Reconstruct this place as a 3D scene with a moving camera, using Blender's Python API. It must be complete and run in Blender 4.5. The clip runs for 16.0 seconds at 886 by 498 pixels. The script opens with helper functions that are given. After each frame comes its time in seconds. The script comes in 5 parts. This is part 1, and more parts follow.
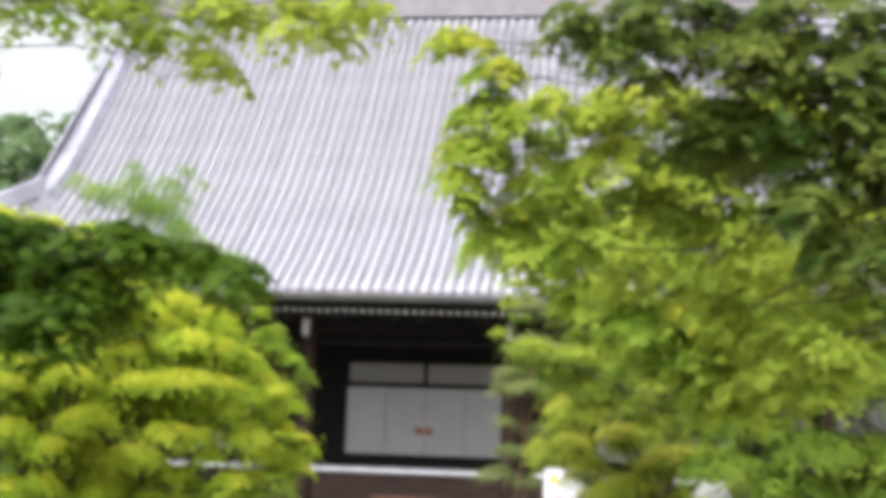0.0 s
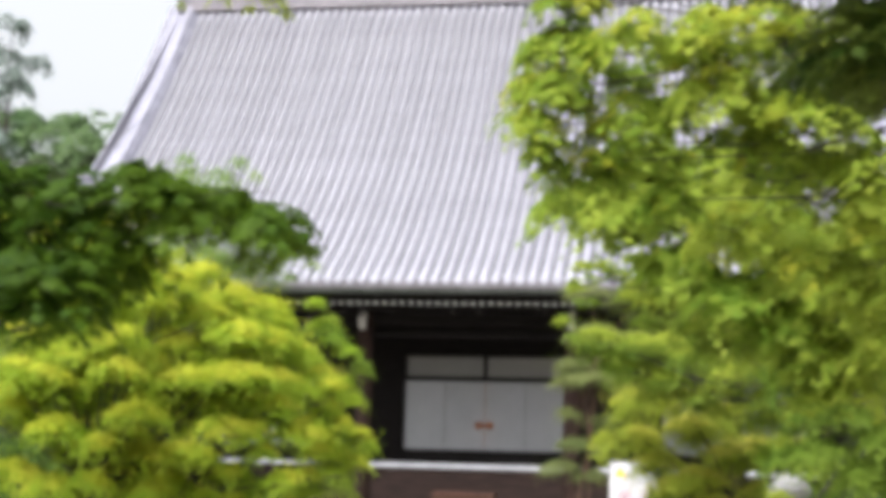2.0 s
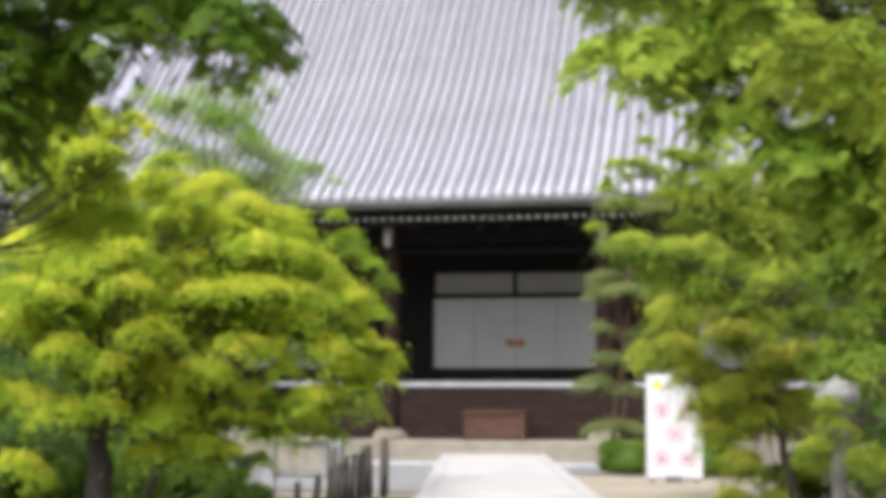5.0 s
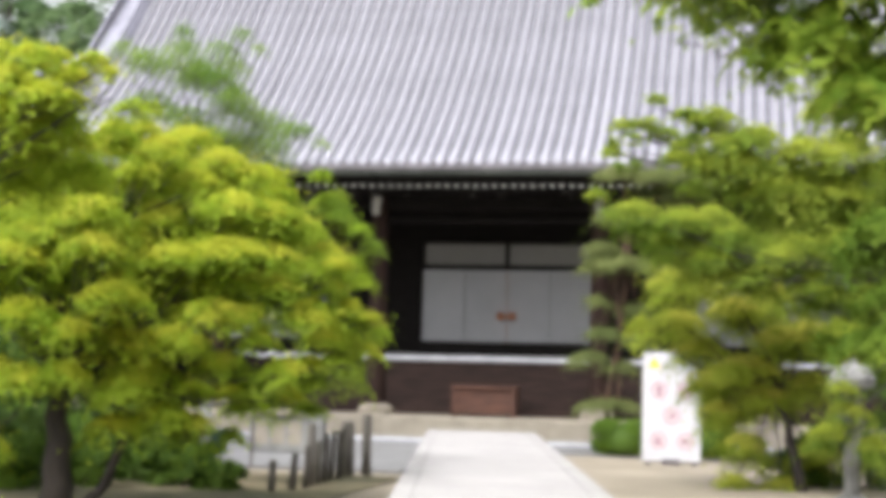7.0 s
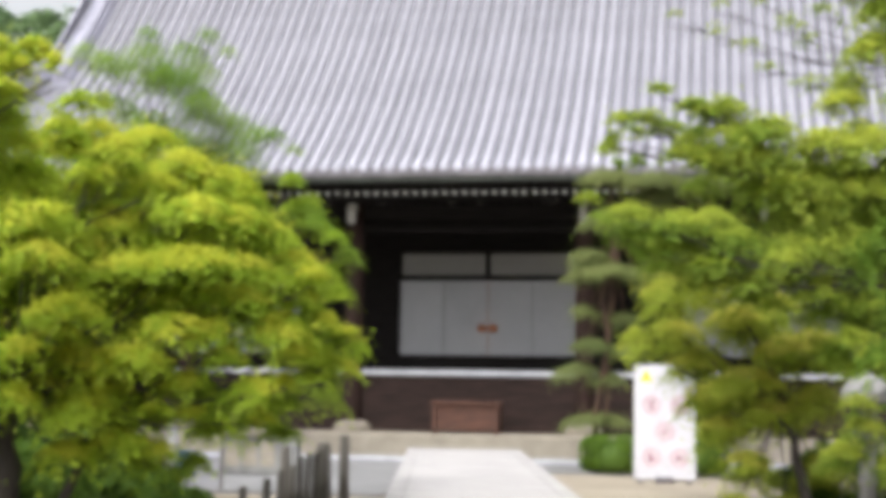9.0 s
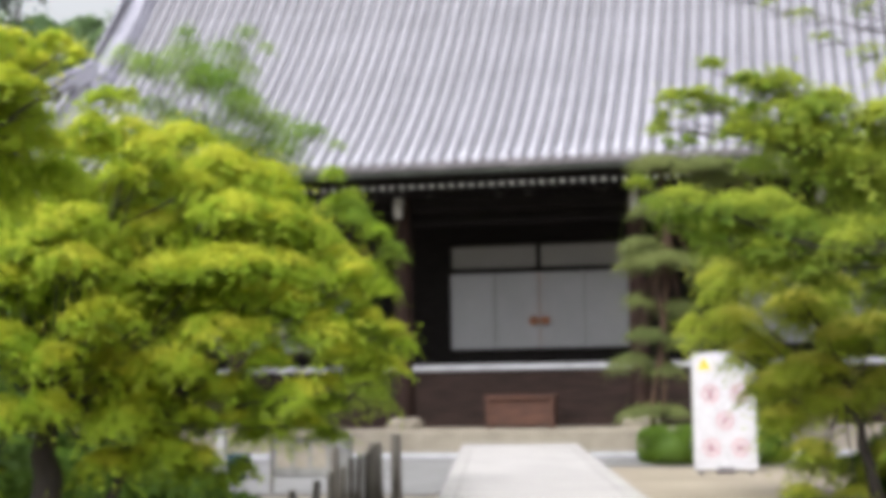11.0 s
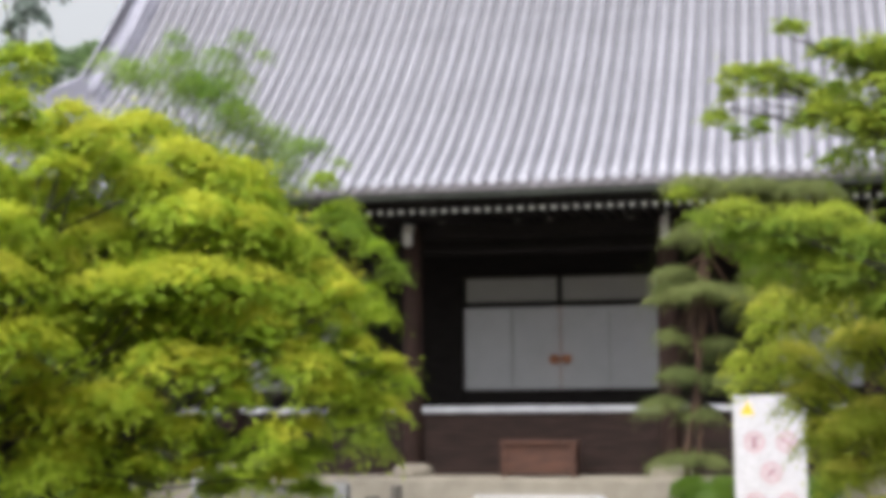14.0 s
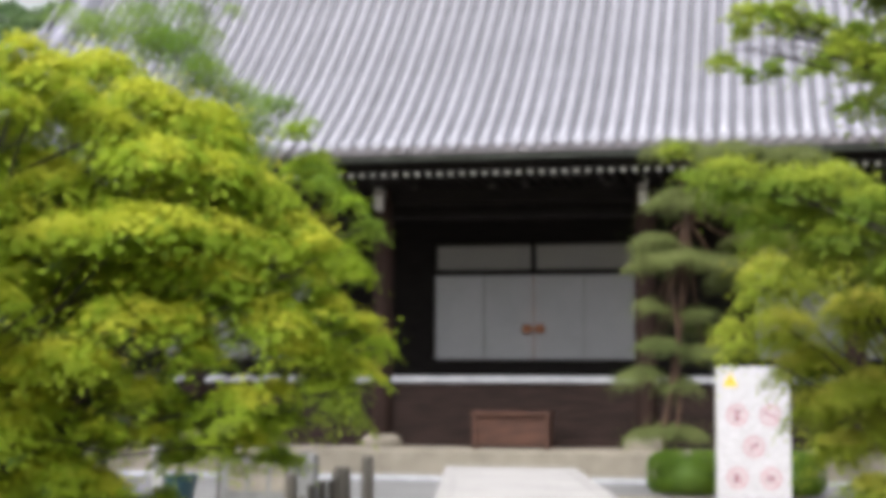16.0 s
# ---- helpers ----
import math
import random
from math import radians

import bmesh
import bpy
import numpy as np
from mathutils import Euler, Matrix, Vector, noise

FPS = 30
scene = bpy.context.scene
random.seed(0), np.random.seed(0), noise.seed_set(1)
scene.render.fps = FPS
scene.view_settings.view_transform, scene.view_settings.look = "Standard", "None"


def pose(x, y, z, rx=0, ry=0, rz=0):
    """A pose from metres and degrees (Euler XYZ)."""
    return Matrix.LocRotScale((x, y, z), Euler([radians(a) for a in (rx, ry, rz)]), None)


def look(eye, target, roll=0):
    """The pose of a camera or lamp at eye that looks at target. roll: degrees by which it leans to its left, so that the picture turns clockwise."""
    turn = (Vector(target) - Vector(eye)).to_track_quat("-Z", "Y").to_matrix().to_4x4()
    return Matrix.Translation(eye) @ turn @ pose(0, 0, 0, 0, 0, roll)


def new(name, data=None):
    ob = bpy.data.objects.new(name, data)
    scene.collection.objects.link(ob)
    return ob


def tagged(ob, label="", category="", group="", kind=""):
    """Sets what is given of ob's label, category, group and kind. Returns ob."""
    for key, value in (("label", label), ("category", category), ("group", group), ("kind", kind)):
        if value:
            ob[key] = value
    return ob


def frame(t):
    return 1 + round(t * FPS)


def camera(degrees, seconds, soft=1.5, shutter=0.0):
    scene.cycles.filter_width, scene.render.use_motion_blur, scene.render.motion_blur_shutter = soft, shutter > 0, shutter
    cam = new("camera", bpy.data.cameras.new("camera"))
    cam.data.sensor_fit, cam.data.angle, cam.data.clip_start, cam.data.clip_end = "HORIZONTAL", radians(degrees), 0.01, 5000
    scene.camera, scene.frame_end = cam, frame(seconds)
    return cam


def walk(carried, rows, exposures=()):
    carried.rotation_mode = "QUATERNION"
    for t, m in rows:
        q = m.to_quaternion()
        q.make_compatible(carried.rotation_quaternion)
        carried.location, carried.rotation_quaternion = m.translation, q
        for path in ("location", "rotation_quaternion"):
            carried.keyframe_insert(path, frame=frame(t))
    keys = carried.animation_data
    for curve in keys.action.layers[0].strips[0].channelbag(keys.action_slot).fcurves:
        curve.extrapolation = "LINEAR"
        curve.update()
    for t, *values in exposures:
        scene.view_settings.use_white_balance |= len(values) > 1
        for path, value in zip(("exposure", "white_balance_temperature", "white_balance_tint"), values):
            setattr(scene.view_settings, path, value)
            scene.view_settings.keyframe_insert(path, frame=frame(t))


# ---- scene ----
cam = camera(31.82, 16.0, soft=6.9)
PATH = [
    (0, (6.841, -40.301, 1.712), (5.377, -30.520, 3.187), 2.18),
    (0.5, (6.763, -40.027, 1.705), (5.067, -30.318, 3.395), 2.14),
    (1, (6.698, -39.771, 1.699), (4.901, -30.085, 3.418), 1.97),
    (1.5, (6.648, -39.586, 1.696), (4.863, -29.874, 3.271), 1.65),
    (2, (6.645, -39.382, 1.687), (4.826, -29.655, 3.128), 1.63),
    (2.5, (6.630, -39.116, 1.696), (4.767, -29.384, 3.044), 1.67),
    (3, (6.563, -38.829, 1.693), (4.688, -29.101, 3.054), 1.41),
    (3.5, (6.503, -38.585, 1.667), (4.597, -28.839, 2.844), 1.05),
    (4, (6.486, -38.306, 1.672), (4.496, -28.543, 2.520), 0.63),
    (4.5, (6.471, -38.240, 1.634), (4.452, -28.485, 2.511), 0.32),
    (5, (6.475, -38.336, 1.555), (4.481, -28.584, 2.516), 0.21),
    (7.5, (6.090, -36.467, 1.621), (4.174, -26.682, 2.383), 1.60),
    (8, (5.980, -36.040, 1.629), (4.123, -26.254, 2.511), 1.42),
    (10.5, (5.788, -35.170, 1.711), (3.860, -25.392, 2.530), -0.55),
    (11, (5.780, -34.965, 1.676), (3.682, -25.223, 2.508), -0.95),
    (11.5, (5.744, -34.594, 1.689), (3.461, -24.898, 2.569), -1.01),
    (12, (5.705, -33.962, 1.703), (3.251, -24.319, 2.693), -0.89),
    (12.5, (5.579, -33.290, 1.712), (3.065, -23.676, 2.833), -0.82),
    (13, (5.431, -32.762, 1.735), (2.981, -23.143, 2.954), -0.65),
    (13.5, (5.309, -32.376, 1.714), (2.989, -22.724, 2.918), -0.46),
    (14, (5.255, -32.135, 1.708), (3.056, -22.441, 2.801), -0.34),
    (14.5, (5.146, -31.920, 1.686), (3.071, -22.189, 2.682), -0.18),
    (15, (5.038, -31.702, 1.676), (3.047, -21.948, 2.622), 0.05),
    (15.5, (4.987, -31.501, 1.674), (3.012, -21.742, 2.603), 0.24),
    (16, (4.926, -31.254, 1.653), (2.939, -21.497, 2.572), 0.29),
]
walk(cam, [(t, look(eye, target, roll)) for t, eye, target, roll in PATH],
     [(0, -0.05), (2.5, -0.18), (5, -0.28), (8, -0.32), (11, -0.45), (16, -0.55)])

# ---- world and light ----
SUN_EL, SUN_AZ = radians(58), radians(205)
world = bpy.data.worlds.new("overcast_sky")
scene.world = world
world.use_nodes = True
wn = world.node_tree
wn.nodes.clear()
sky = wn.nodes.new("ShaderNodeTexSky")
sky.sky_type = "NISHITA"
sky.sun_disc = False
sky.sun_elevation, sky.sun_rotation = SUN_EL, SUN_AZ
sky.air_density, sky.dust_density, sky.ozone_density = 1.0, 8.0, 1.0
pale = wn.nodes.new("ShaderNodeHueSaturation")
pale.inputs["Saturation"].default_value = 0.2
pale.inputs["Value"].default_value = 2.9
bg = wn.nodes.new("ShaderNodeBackground")
bg.inputs["Strength"].default_value = 0.15
wout = wn.nodes.new("ShaderNodeOutputWorld")
wn.links.new(sky.outputs["Color"], pale.inputs["Color"])
wn.links.new(pale.outputs["Color"], bg.inputs["Color"])
wn.links.new(bg.outputs["Background"], wout.inputs["Surface"])

sun_data = bpy.data.lights.new("sun", "SUN")
sun_data.energy, sun_data.angle, sun_data.color = 0.7, radians(30), (1.0, 0.96, 0.9)
sun = new("sun", sun_data)
sun.matrix_world = look((0, 0, 0), (-math.sin(SUN_AZ) * math.cos(SUN_EL), -math.cos(SUN_AZ) * math.cos(SUN_EL), -math.sin(SUN_EL)))


# ---- materials ----
def surface(name, base, vary=0.25, rough=0.7, scale=3.0, grain=40.0, bump=0.2, metal=0.0, stretch=(1, 1, 1), tint=None, spec=0.5, rand=0.0):
    """Paint with stains at one scale, grain at another, and fine relief."""
    m = bpy.data.materials.new(name)
    m.use_nodes = True
    nt = m.node_tree
    b = nt.nodes["Principled BSDF"]
    b.inputs["Metallic"].default_value = metal
    b.inputs["Specular IOR Level"].default_value = spec
    co = nt.nodes.new("ShaderNodeTexCoord")
    mp = nt.nodes.new("ShaderNodeMapping")
    mp.inputs["Scale"].default_value = stretch
    nt.links.new(co.outputs["Object"], mp.inputs["Vector"])
    big = nt.nodes.new("ShaderNodeTexNoise")
    big.inputs["Scale"].default_value, big.inputs["Detail"].default_value = scale, 5.0
    fine = nt.nodes.new("ShaderNodeTexNoise")
    fine.inputs["Scale"].default_value, fine.inputs["Detail"].default_value = grain, 4.0
    for n in (big, fine):
        nt.links.new(mp.outputs["Vector"], n.inputs["Vector"])
    ramp = nt.nodes.new("ShaderNodeValToRGB")
    lo = [c * (1 - vary) for c in base]
    hi = [min(1, c * (1 + vary)) for c in (tint or base)]
    ramp.color_ramp.elements[0].position, ramp.color_ramp.elements[1].position = 0.3, 0.7
    ramp.color_ramp.elements[0].color, ramp.color_ramp.elements[1].color = (*lo, 1), (*hi, 1)
    nt.links.new(big.outputs["Fac"], ramp.inputs["Fac"])
    mul = nt.nodes.new("ShaderNodeMix")
    mul.data_type, mul.blend_type = "RGBA", "MULTIPLY"
    mul.inputs["Factor"].default_value = 0.6
    gr = nt.nodes.new("ShaderNodeMapRange")
    gr.inputs["From Min"].default_value, gr.inputs["From Max"].default_value = 0.3, 0.7
    gr.inputs["To Min"].default_value, gr.inputs["To Max"].default_value = 0.7, 1.25
    nt.links.new(fine.outputs["Fac"], gr.inputs["Value"])
    nt.links.new(ramp.outputs["Color"], mul.inputs["A"])
    nt.links.new(gr.outputs["Result"], mul.inputs["B"])
    last = mul.outputs["Result"]
    if rand:
        info = nt.nodes.new("ShaderNodeObjectInfo")
        rr = nt.nodes.new("ShaderNodeMapRange")
        rr.inputs["To Min"].default_value, rr.inputs["To Max"].default_value = 1 - rand, 1 + rand
        nt.links.new(info.outputs["Random"], rr.inputs["Value"])
        m2 = nt.nodes.new("ShaderNodeMix")
        m2.data_type, m2.blend_type = "RGBA", "MULTIPLY"
        m2.inputs["Factor"].default_value = 1.0
        nt.links.new(last, m2.inputs["A"])
        nt.links.new(rr.outputs["Result"], m2.inputs["B"])
        last = m2.outputs["Result"]
    nt.links.new(last, b.inputs["Base Color"])
    rg = nt.nodes.new("ShaderNodeMapRange")
    rg.inputs["To Min"].default_value, rg.inputs["To Max"].default_value = max(0.05, rough - 0.12), min(1, rough + 0.12)
    nt.links.new(fine.outputs["Fac"], rg.inputs["Value"])
    nt.links.new(rg.outputs["Result"], b.inputs["Roughness"])
    bp = nt.nodes.new("ShaderNodeBump")
    bp.inputs["Strength"].default_value, bp.inputs["Distance"].default_value = bump, 0.02
    nt.links.new(fine.outputs["Fac"], bp.inputs["Height"])
    nt.links.new(bp.outputs["Normal"], b.inputs["Normal"])
    return m


def leafy(name, dark, light, through_light=0.4, rough=0.55, scale=0.6):
    """Leaves: colour varies leaf by leaf and bough by bough, and light shines through."""
    m = bpy.data.materials.new(name)
    m.use_nodes = True
    nt = m.node_tree
    b = nt.nodes["Principled BSDF"]
    b.inputs["Roughness"].default_value = rough
    b.inputs["Specular IOR Level"].default_value = 0.12
    geo = nt.nodes.new("ShaderNodeNewGeometry")
    co = nt.nodes.new("ShaderNodeTexCoord")
    noi = nt.nodes.new("ShaderNodeTexNoise")
    noi.inputs["Scale"].default_value, noi.inputs["Detail"].default_value = scale, 3.0
    nt.links.new(co.outputs["Object"], noi.inputs["Vector"])
    a = nt.nodes.new("ShaderNodeMath")
    a.operation = "MULTIPLY_ADD"
    a.inputs[1].default_value = 0.35
    nt.links.new(geo.outputs["Random Per Island"], a.inputs[0])
    s = nt.nodes.new("ShaderNodeMapRange")
    s.inputs["From Min"].default_value, s.inputs["From Max"].default_value = 0.35, 0.65
    s.inputs["To Min"].default_value, s.inputs["To Max"].default_value = 0.0, 0.55
    nt.links.new(noi.outputs["Fac"], s.inputs["Value"])
    nt.links.new(s.outputs["Result"], a.inputs[2])
    mix = nt.nodes.new("ShaderNodeMix")
    mix.data_type = "RGBA"
    mix.inputs["A"].default_value, mix.inputs["B"].default_value = (*dark, 1), (*light, 1)
    nt.links.new(a.outputs["Value"], mix.inputs["Factor"])
    nt.links.new(mix.outputs["Result"], b.inputs["Base Color"])
    tr = nt.nodes.new("ShaderNodeBsdfTranslucent")
    nt.links.new(mix.outputs["Result"], tr.inputs["Color"])
    ms = nt.nodes.new("ShaderNodeMixShader")
    ms.inputs["Fac"].default_value = through_light
    nt.links.new(b.outputs["BSDF"], ms.inputs[1])
    nt.links.new(tr.outputs["BSDF"], ms.inputs[2])
    nt.links.new(ms.outputs["Shader"], nt.nodes["Material Output"].inputs["Surface"])
    return m


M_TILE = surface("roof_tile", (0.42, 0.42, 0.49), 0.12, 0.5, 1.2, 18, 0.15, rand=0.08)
# Far darker than the ribs: shade between them is put into this colour.
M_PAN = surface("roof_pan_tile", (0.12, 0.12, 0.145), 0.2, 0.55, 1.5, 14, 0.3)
M_RIDGE = surface("ridge_tile", (0.22, 0.205, 0.23), 0.2, 0.6, 2.0, 20, 0.3)
M_VERGE = surface("verge_tile", (0.26, 0.26, 0.32), 0.2, 0.85, 1.5, 20, 0.2)
M_COPPER = surface("verdigris_fascia", (0.10, 0.115, 0.10), 0.35, 0.6, 2.0, 20, 0.2)
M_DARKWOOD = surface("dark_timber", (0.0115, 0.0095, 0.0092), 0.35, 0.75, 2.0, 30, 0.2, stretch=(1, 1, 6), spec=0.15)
M_BOARD = surface("brown_boards", (0.026, 0.0155, 0.0135), 0.45, 0.75, 1.5, 25, 0.25, stretch=(1, 1, 8), rand=0.25, spec=0.2)
M_COLUMN = surface("column_timber", (0.034, 0.019, 0.016), 0.4, 0.75, 1.5, 25, 0.25, stretch=(6, 6, 1), spec=0.2)
M_CHEST = surface("chest_timber", (0.070, 0.027, 0.016), 0.4, 0.7, 2.0, 30, 0.2, stretch=(1, 6, 6))
M_WHITEPAINT = surface("white_rafter_paint", (0.55, 0.55, 0.53), 0.12, 0.7, 5, 40, 0.1)
M_ARM = surface("faded_arm_paint", (0.16, 0.15, 0.14), 0.3, 0.7, 6, 40, 0.1)
M_SILL = surface("weathered_sill", (0.44, 0.45, 0.49), 0.15, 0.6, 3, 30, 0.2)
M_PAPER = surface("door_paper", (0.435, 0.44, 0.465), 0.05, 0.8, 1.5, 60, 0.05)
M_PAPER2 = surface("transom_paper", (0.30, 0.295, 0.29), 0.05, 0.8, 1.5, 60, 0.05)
M_BRONZE = surface("bronze", (0.30, 0.13, 0.07), 0.3, 0.45, 6, 40, 0.1, metal=0.5)
M_STONE = surface("beige_stone", (0.27, 0.24, 0.195), 0.2, 0.8, 2.5, 30, 0.3)
M_PATH = surface("path_stone", (0.335, 0.325, 0.325), 0.12, 0.85, 1.2, 45, 0.2, rand=0.03)
M_GRAVEL = surface("grey_gravel", (0.175, 0.175, 0.18), 0.15, 0.95, 1.0, 60, 0.6)
M_SAND = surface("sandy_ground", (0.26, 0.225, 0.175), 0.2, 0.95, 0.5, 50, 0.5)
M_EARTH = surface("mossy_earth", (0.09, 0.10, 0.045), 0.4, 0.95, 0.4, 12, 0.6, tint=(0.16, 0.13, 0.08))
M_GREYWOOD = surface("weathered_post", (0.105, 0.095, 0.085), 0.4, 0.8, 3, 30, 0.4, stretch=(1, 1, 0.15), rand=0.35)
M_BARK = surface("bark", (0.032, 0.026, 0.022), 0.4, 0.9, 4, 30, 0.6, stretch=(1, 1, 0.3))
M_PINEBARK = surface("pine_bark", (0.075, 0.042, 0.028), 0.5, 0.9, 5, 25, 0.7, stretch=(1, 1, 0.4))
M_GRANITE = surface("granite", (0.21, 0.21, 0.205), 0.25, 0.85, 3, 60, 0.4)
M_SIGN = surface("sign_white", (0.55, 0.55, 0.59), 0.03, 0.45, 2, 30, 0.02)
M_RED = surface("sign_red", (0.50, 0.31, 0.36), 0.1, 0.5, 4, 30, 0.02)
M_YELLOW = surface("sign_yellow", (0.85, 0.55, 0.02), 0.05, 0.5, 4, 30, 0.02)
M_PINK = surface("sign_pale_pink", (0.55, 0.48, 0.52), 0.03, 0.5, 4, 30, 0.02)
M_PICTO = surface("sign_dull_red_print", (0.26, 0.12, 0.15), 0.1, 0.5, 4, 30, 0.02)
M_INK = surface("sign_ink", (0.10, 0.09, 0.10), 0.1, 0.5, 4, 30, 0.02)
M_GREYINK = surface("sign_grey_print", (0.55, 0.55, 0.57), 0.05, 0.5, 4, 30, 0.02)
M_STILE = surface("door_stile_wood", (0.20, 0.19, 0.18), 0.2, 0.7, 4, 30, 0.1)
M_PALE = surface("pale_paint", (0.46, 0.47, 0.46), 0.12, 0.6, 3, 30, 0.1)
M_BLUE = surface("blue_plastic", (0.025, 0.075, 0.09), 0.15, 0.45, 4, 30, 0.05)

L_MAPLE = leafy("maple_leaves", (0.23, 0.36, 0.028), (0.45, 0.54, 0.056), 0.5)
# Lighter, yellower copy for upper leaves: the lit tops put into colour.
L_LIT = leafy("lit_maple_leaves", (0.41, 0.49, 0.036), (0.66, 0.64, 0.09), 0.5, scale=1.2)
L_MAPLE2 = leafy("maple_leaves_mid", (0.12, 0.22, 0.024), (0.34, 0.4, 0.06), 0.5)
L_NEAR = leafy("maple_leaves_near", (0.15, 0.27, 0.028), (0.45, 0.50, 0.07), 0.5)
L_DEEP = leafy("maple_leaves_dark", (0.07, 0.15, 0.016), (0.22, 0.30, 0.04), 0.45)
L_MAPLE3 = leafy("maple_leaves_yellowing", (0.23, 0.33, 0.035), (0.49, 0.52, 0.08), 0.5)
# Lighter copies again, for the lit tops of the yellowing and near maples.
L_MAPLE4 = leafy("maple_leaves_olive_lit", (0.4, 0.46, 0.06), (0.67, 0.63, 0.14), 0.5, scale=1.5)
L_NEARLIT = leafy("maple_leaves_pale_lit", (0.12, 0.23, 0.016), (0.54, 0.52, 0.06), 0.5, scale=3.0)
# Shade of the near boughs is put into these two colours; browning is real.
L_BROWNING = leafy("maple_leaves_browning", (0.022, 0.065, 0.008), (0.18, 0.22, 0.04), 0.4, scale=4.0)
L_SHADE = leafy("maple_leaves_shaded", (0.03, 0.075, 0.006), (0.13, 0.20, 0.014), 0.4)
L_PINE = leafy("pine_needles", (0.11, 0.145, 0.05), (0.25, 0.28, 0.10), 0.25)
L_HEDGE = leafy("clipped_leaves", (0.06, 0.13, 0.012), (0.16, 0.25, 0.03), 0.3)
L_FINE = leafy("fine_leaves", (0.14, 0.27, 0.035), (0.32, 0.43, 0.08), 0.45)
L_FAR = leafy("far_leaves", (0.08, 0.15, 0.06), (0.19, 0.27, 0.12), 0.3, scale=0.2)
# Paled bluish needles: the haze of distance is mixed into the colour.
L_BLUE = leafy("hazy_far_needles", (0.16, 0.21, 0.19), (0.28, 0.34, 0.30), 0.3, scale=0.2)
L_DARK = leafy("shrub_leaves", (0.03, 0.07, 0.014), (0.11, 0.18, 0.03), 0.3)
L_UNDER = leafy("undergrowth_leaves", (0.05, 0.11, 0.015), (0.15, 0.24, 0.03), 0.35)
L_RED = leafy("red_leaves", (0.14, 0.03, 0.012), (0.34, 0.08, 0.03), 0.4)


# ---- mesh building ----
class Geo:
    def __init__(self):
        self.v, self.f = [], []

    def add(self, verts, faces):
        o = len(self.v)
        self.v += [tuple(p) for p in verts]
        self.f += [tuple(i + o for i in q) for q in faces]
        return self

    def box(self, x0, x1, y0, y1, z0, z1, bevel=0.0, m=None):
        if bevel <= 0:
            p = [(x, y, z) for z in (z0, z1) for x, y in ((x0, y0), (x1, y0), (x1, y1), (x0, y1))]
            q = [(3, 2, 1, 0), (4, 5, 6, 7), (0, 1, 5, 4), (1, 2, 6, 5), (2, 3, 7, 6), (3, 0, 4, 7)]
        else:
            b, p = bevel, []
            for z, i in ((z0, b), (z0 + b, 0), (z1 - b, 0), (z1, b)):
                p += [(x0 + i, y0 + b if not i else y0 + b, z), (x1 - i, y0 + b, z), (x1 - i, y1 - b, z), (x0 + i, y1 - b, z)] if i else \
                     [(x0, y0, z), (x1, y0, z), (x1, y1, z), (x0, y1, z)]
            q = [(3, 2, 1, 0), (12, 13, 14, 15)]
            for k in range(3):
                for j in range(4):
                    q.append((4 * k + j, 4 * k + (j + 1) % 4, 4 * k + 4 + (j + 1) % 4, 4 * k + 4 + j))
        if m is not None:
            p = [m @ Vector(a) for a in p]
        return self.add(p, q)

    def lathe(self, x, y, rings, n=20, m=None):
        """Rings of (z, radius), closed at both ends."""
        p, q = [], []
        for z, r in rings:
            p += [(x + r * math.cos(2 * math.pi * k / n), y + r * math.sin(2 * math.pi * k / n), z) for k in range(n)]
        for i in range(len(rings) - 1):
            for k in range(n):
                q.append((i * n + k, i * n + (k + 1) % n, i * n + n + (k + 1) % n, i * n + n + k))
        q += [tuple(range(n))[::-1], tuple(range((len(rings) - 1) * n, len(rings) * n))]
        if m is not None:
            p = [m @ Vector(a) for a in p]
        return self.add(p, q)

    def tube(self, pts, r0, r1, n=8):
        """A tapered limb along points."""
        p, q = [], []
        pts = [Vector(a) for a in pts]
        for i, c in enumerate(pts):
            d = (pts[min(i + 1, len(pts) - 1)] - pts[max(i - 1, 0)]).normalized()
            s = d.cross(Vector((0.3, 0.9, 0.2))).normalized()
            u = d.cross(s)
            r = r0 + (r1 - r0) * i / (len(pts) - 1)
            for k in range(n):
                a = 2 * math.pi * k / n
                w = r * (1 + 0.12 * math.sin(3 * a + i))
                p.append(c + s * w * math.cos(a) + u * w * math.sin(a))
        for i in range(len(pts) - 1):
            for k in range(n):
                q.append((i * n + k, i * n + (k + 1) % n, i * n + n + (k + 1) % n, i * n + n + k))
        q += [tuple(range(n))[::-1], tuple(range((len(pts) - 1) * n, len(pts) * n))]
        return self.add(p, q)

    def mesh(self, name, smooth=False):
        me = bpy.data.meshes.new(name)
        me.from_pydata(self.v, [], self.f)
        if smooth:
            me.polygons.foreach_set("use_smooth", [True] * len(self.f))
        me.update()
        return me


def part(name, geo, material, parent=None, label="", smooth=False, kind=""):
    me = geo if isinstance(geo, bpy.types.Mesh) else geo.mesh(name, smooth)
    if not me.materials:
        me.materials.append(material)
    ob = new(name, me)
    if parent is not None:
        ob.parent = parent
    return tagged(ob, label, kind=kind)


def thing(name, at, label, category, group="", kind=""):
    ob = new(name)
    ob.location = at
    ob.empty_display_size = 0.2
    return tagged(ob, label, category, group, kind)


def structure(name, geo, material, label, category="", smooth=False):
    ob = part(name, geo, material, None, label, smooth)
    return tagged(ob, label, category or name.split("_")[0], kind="structure")


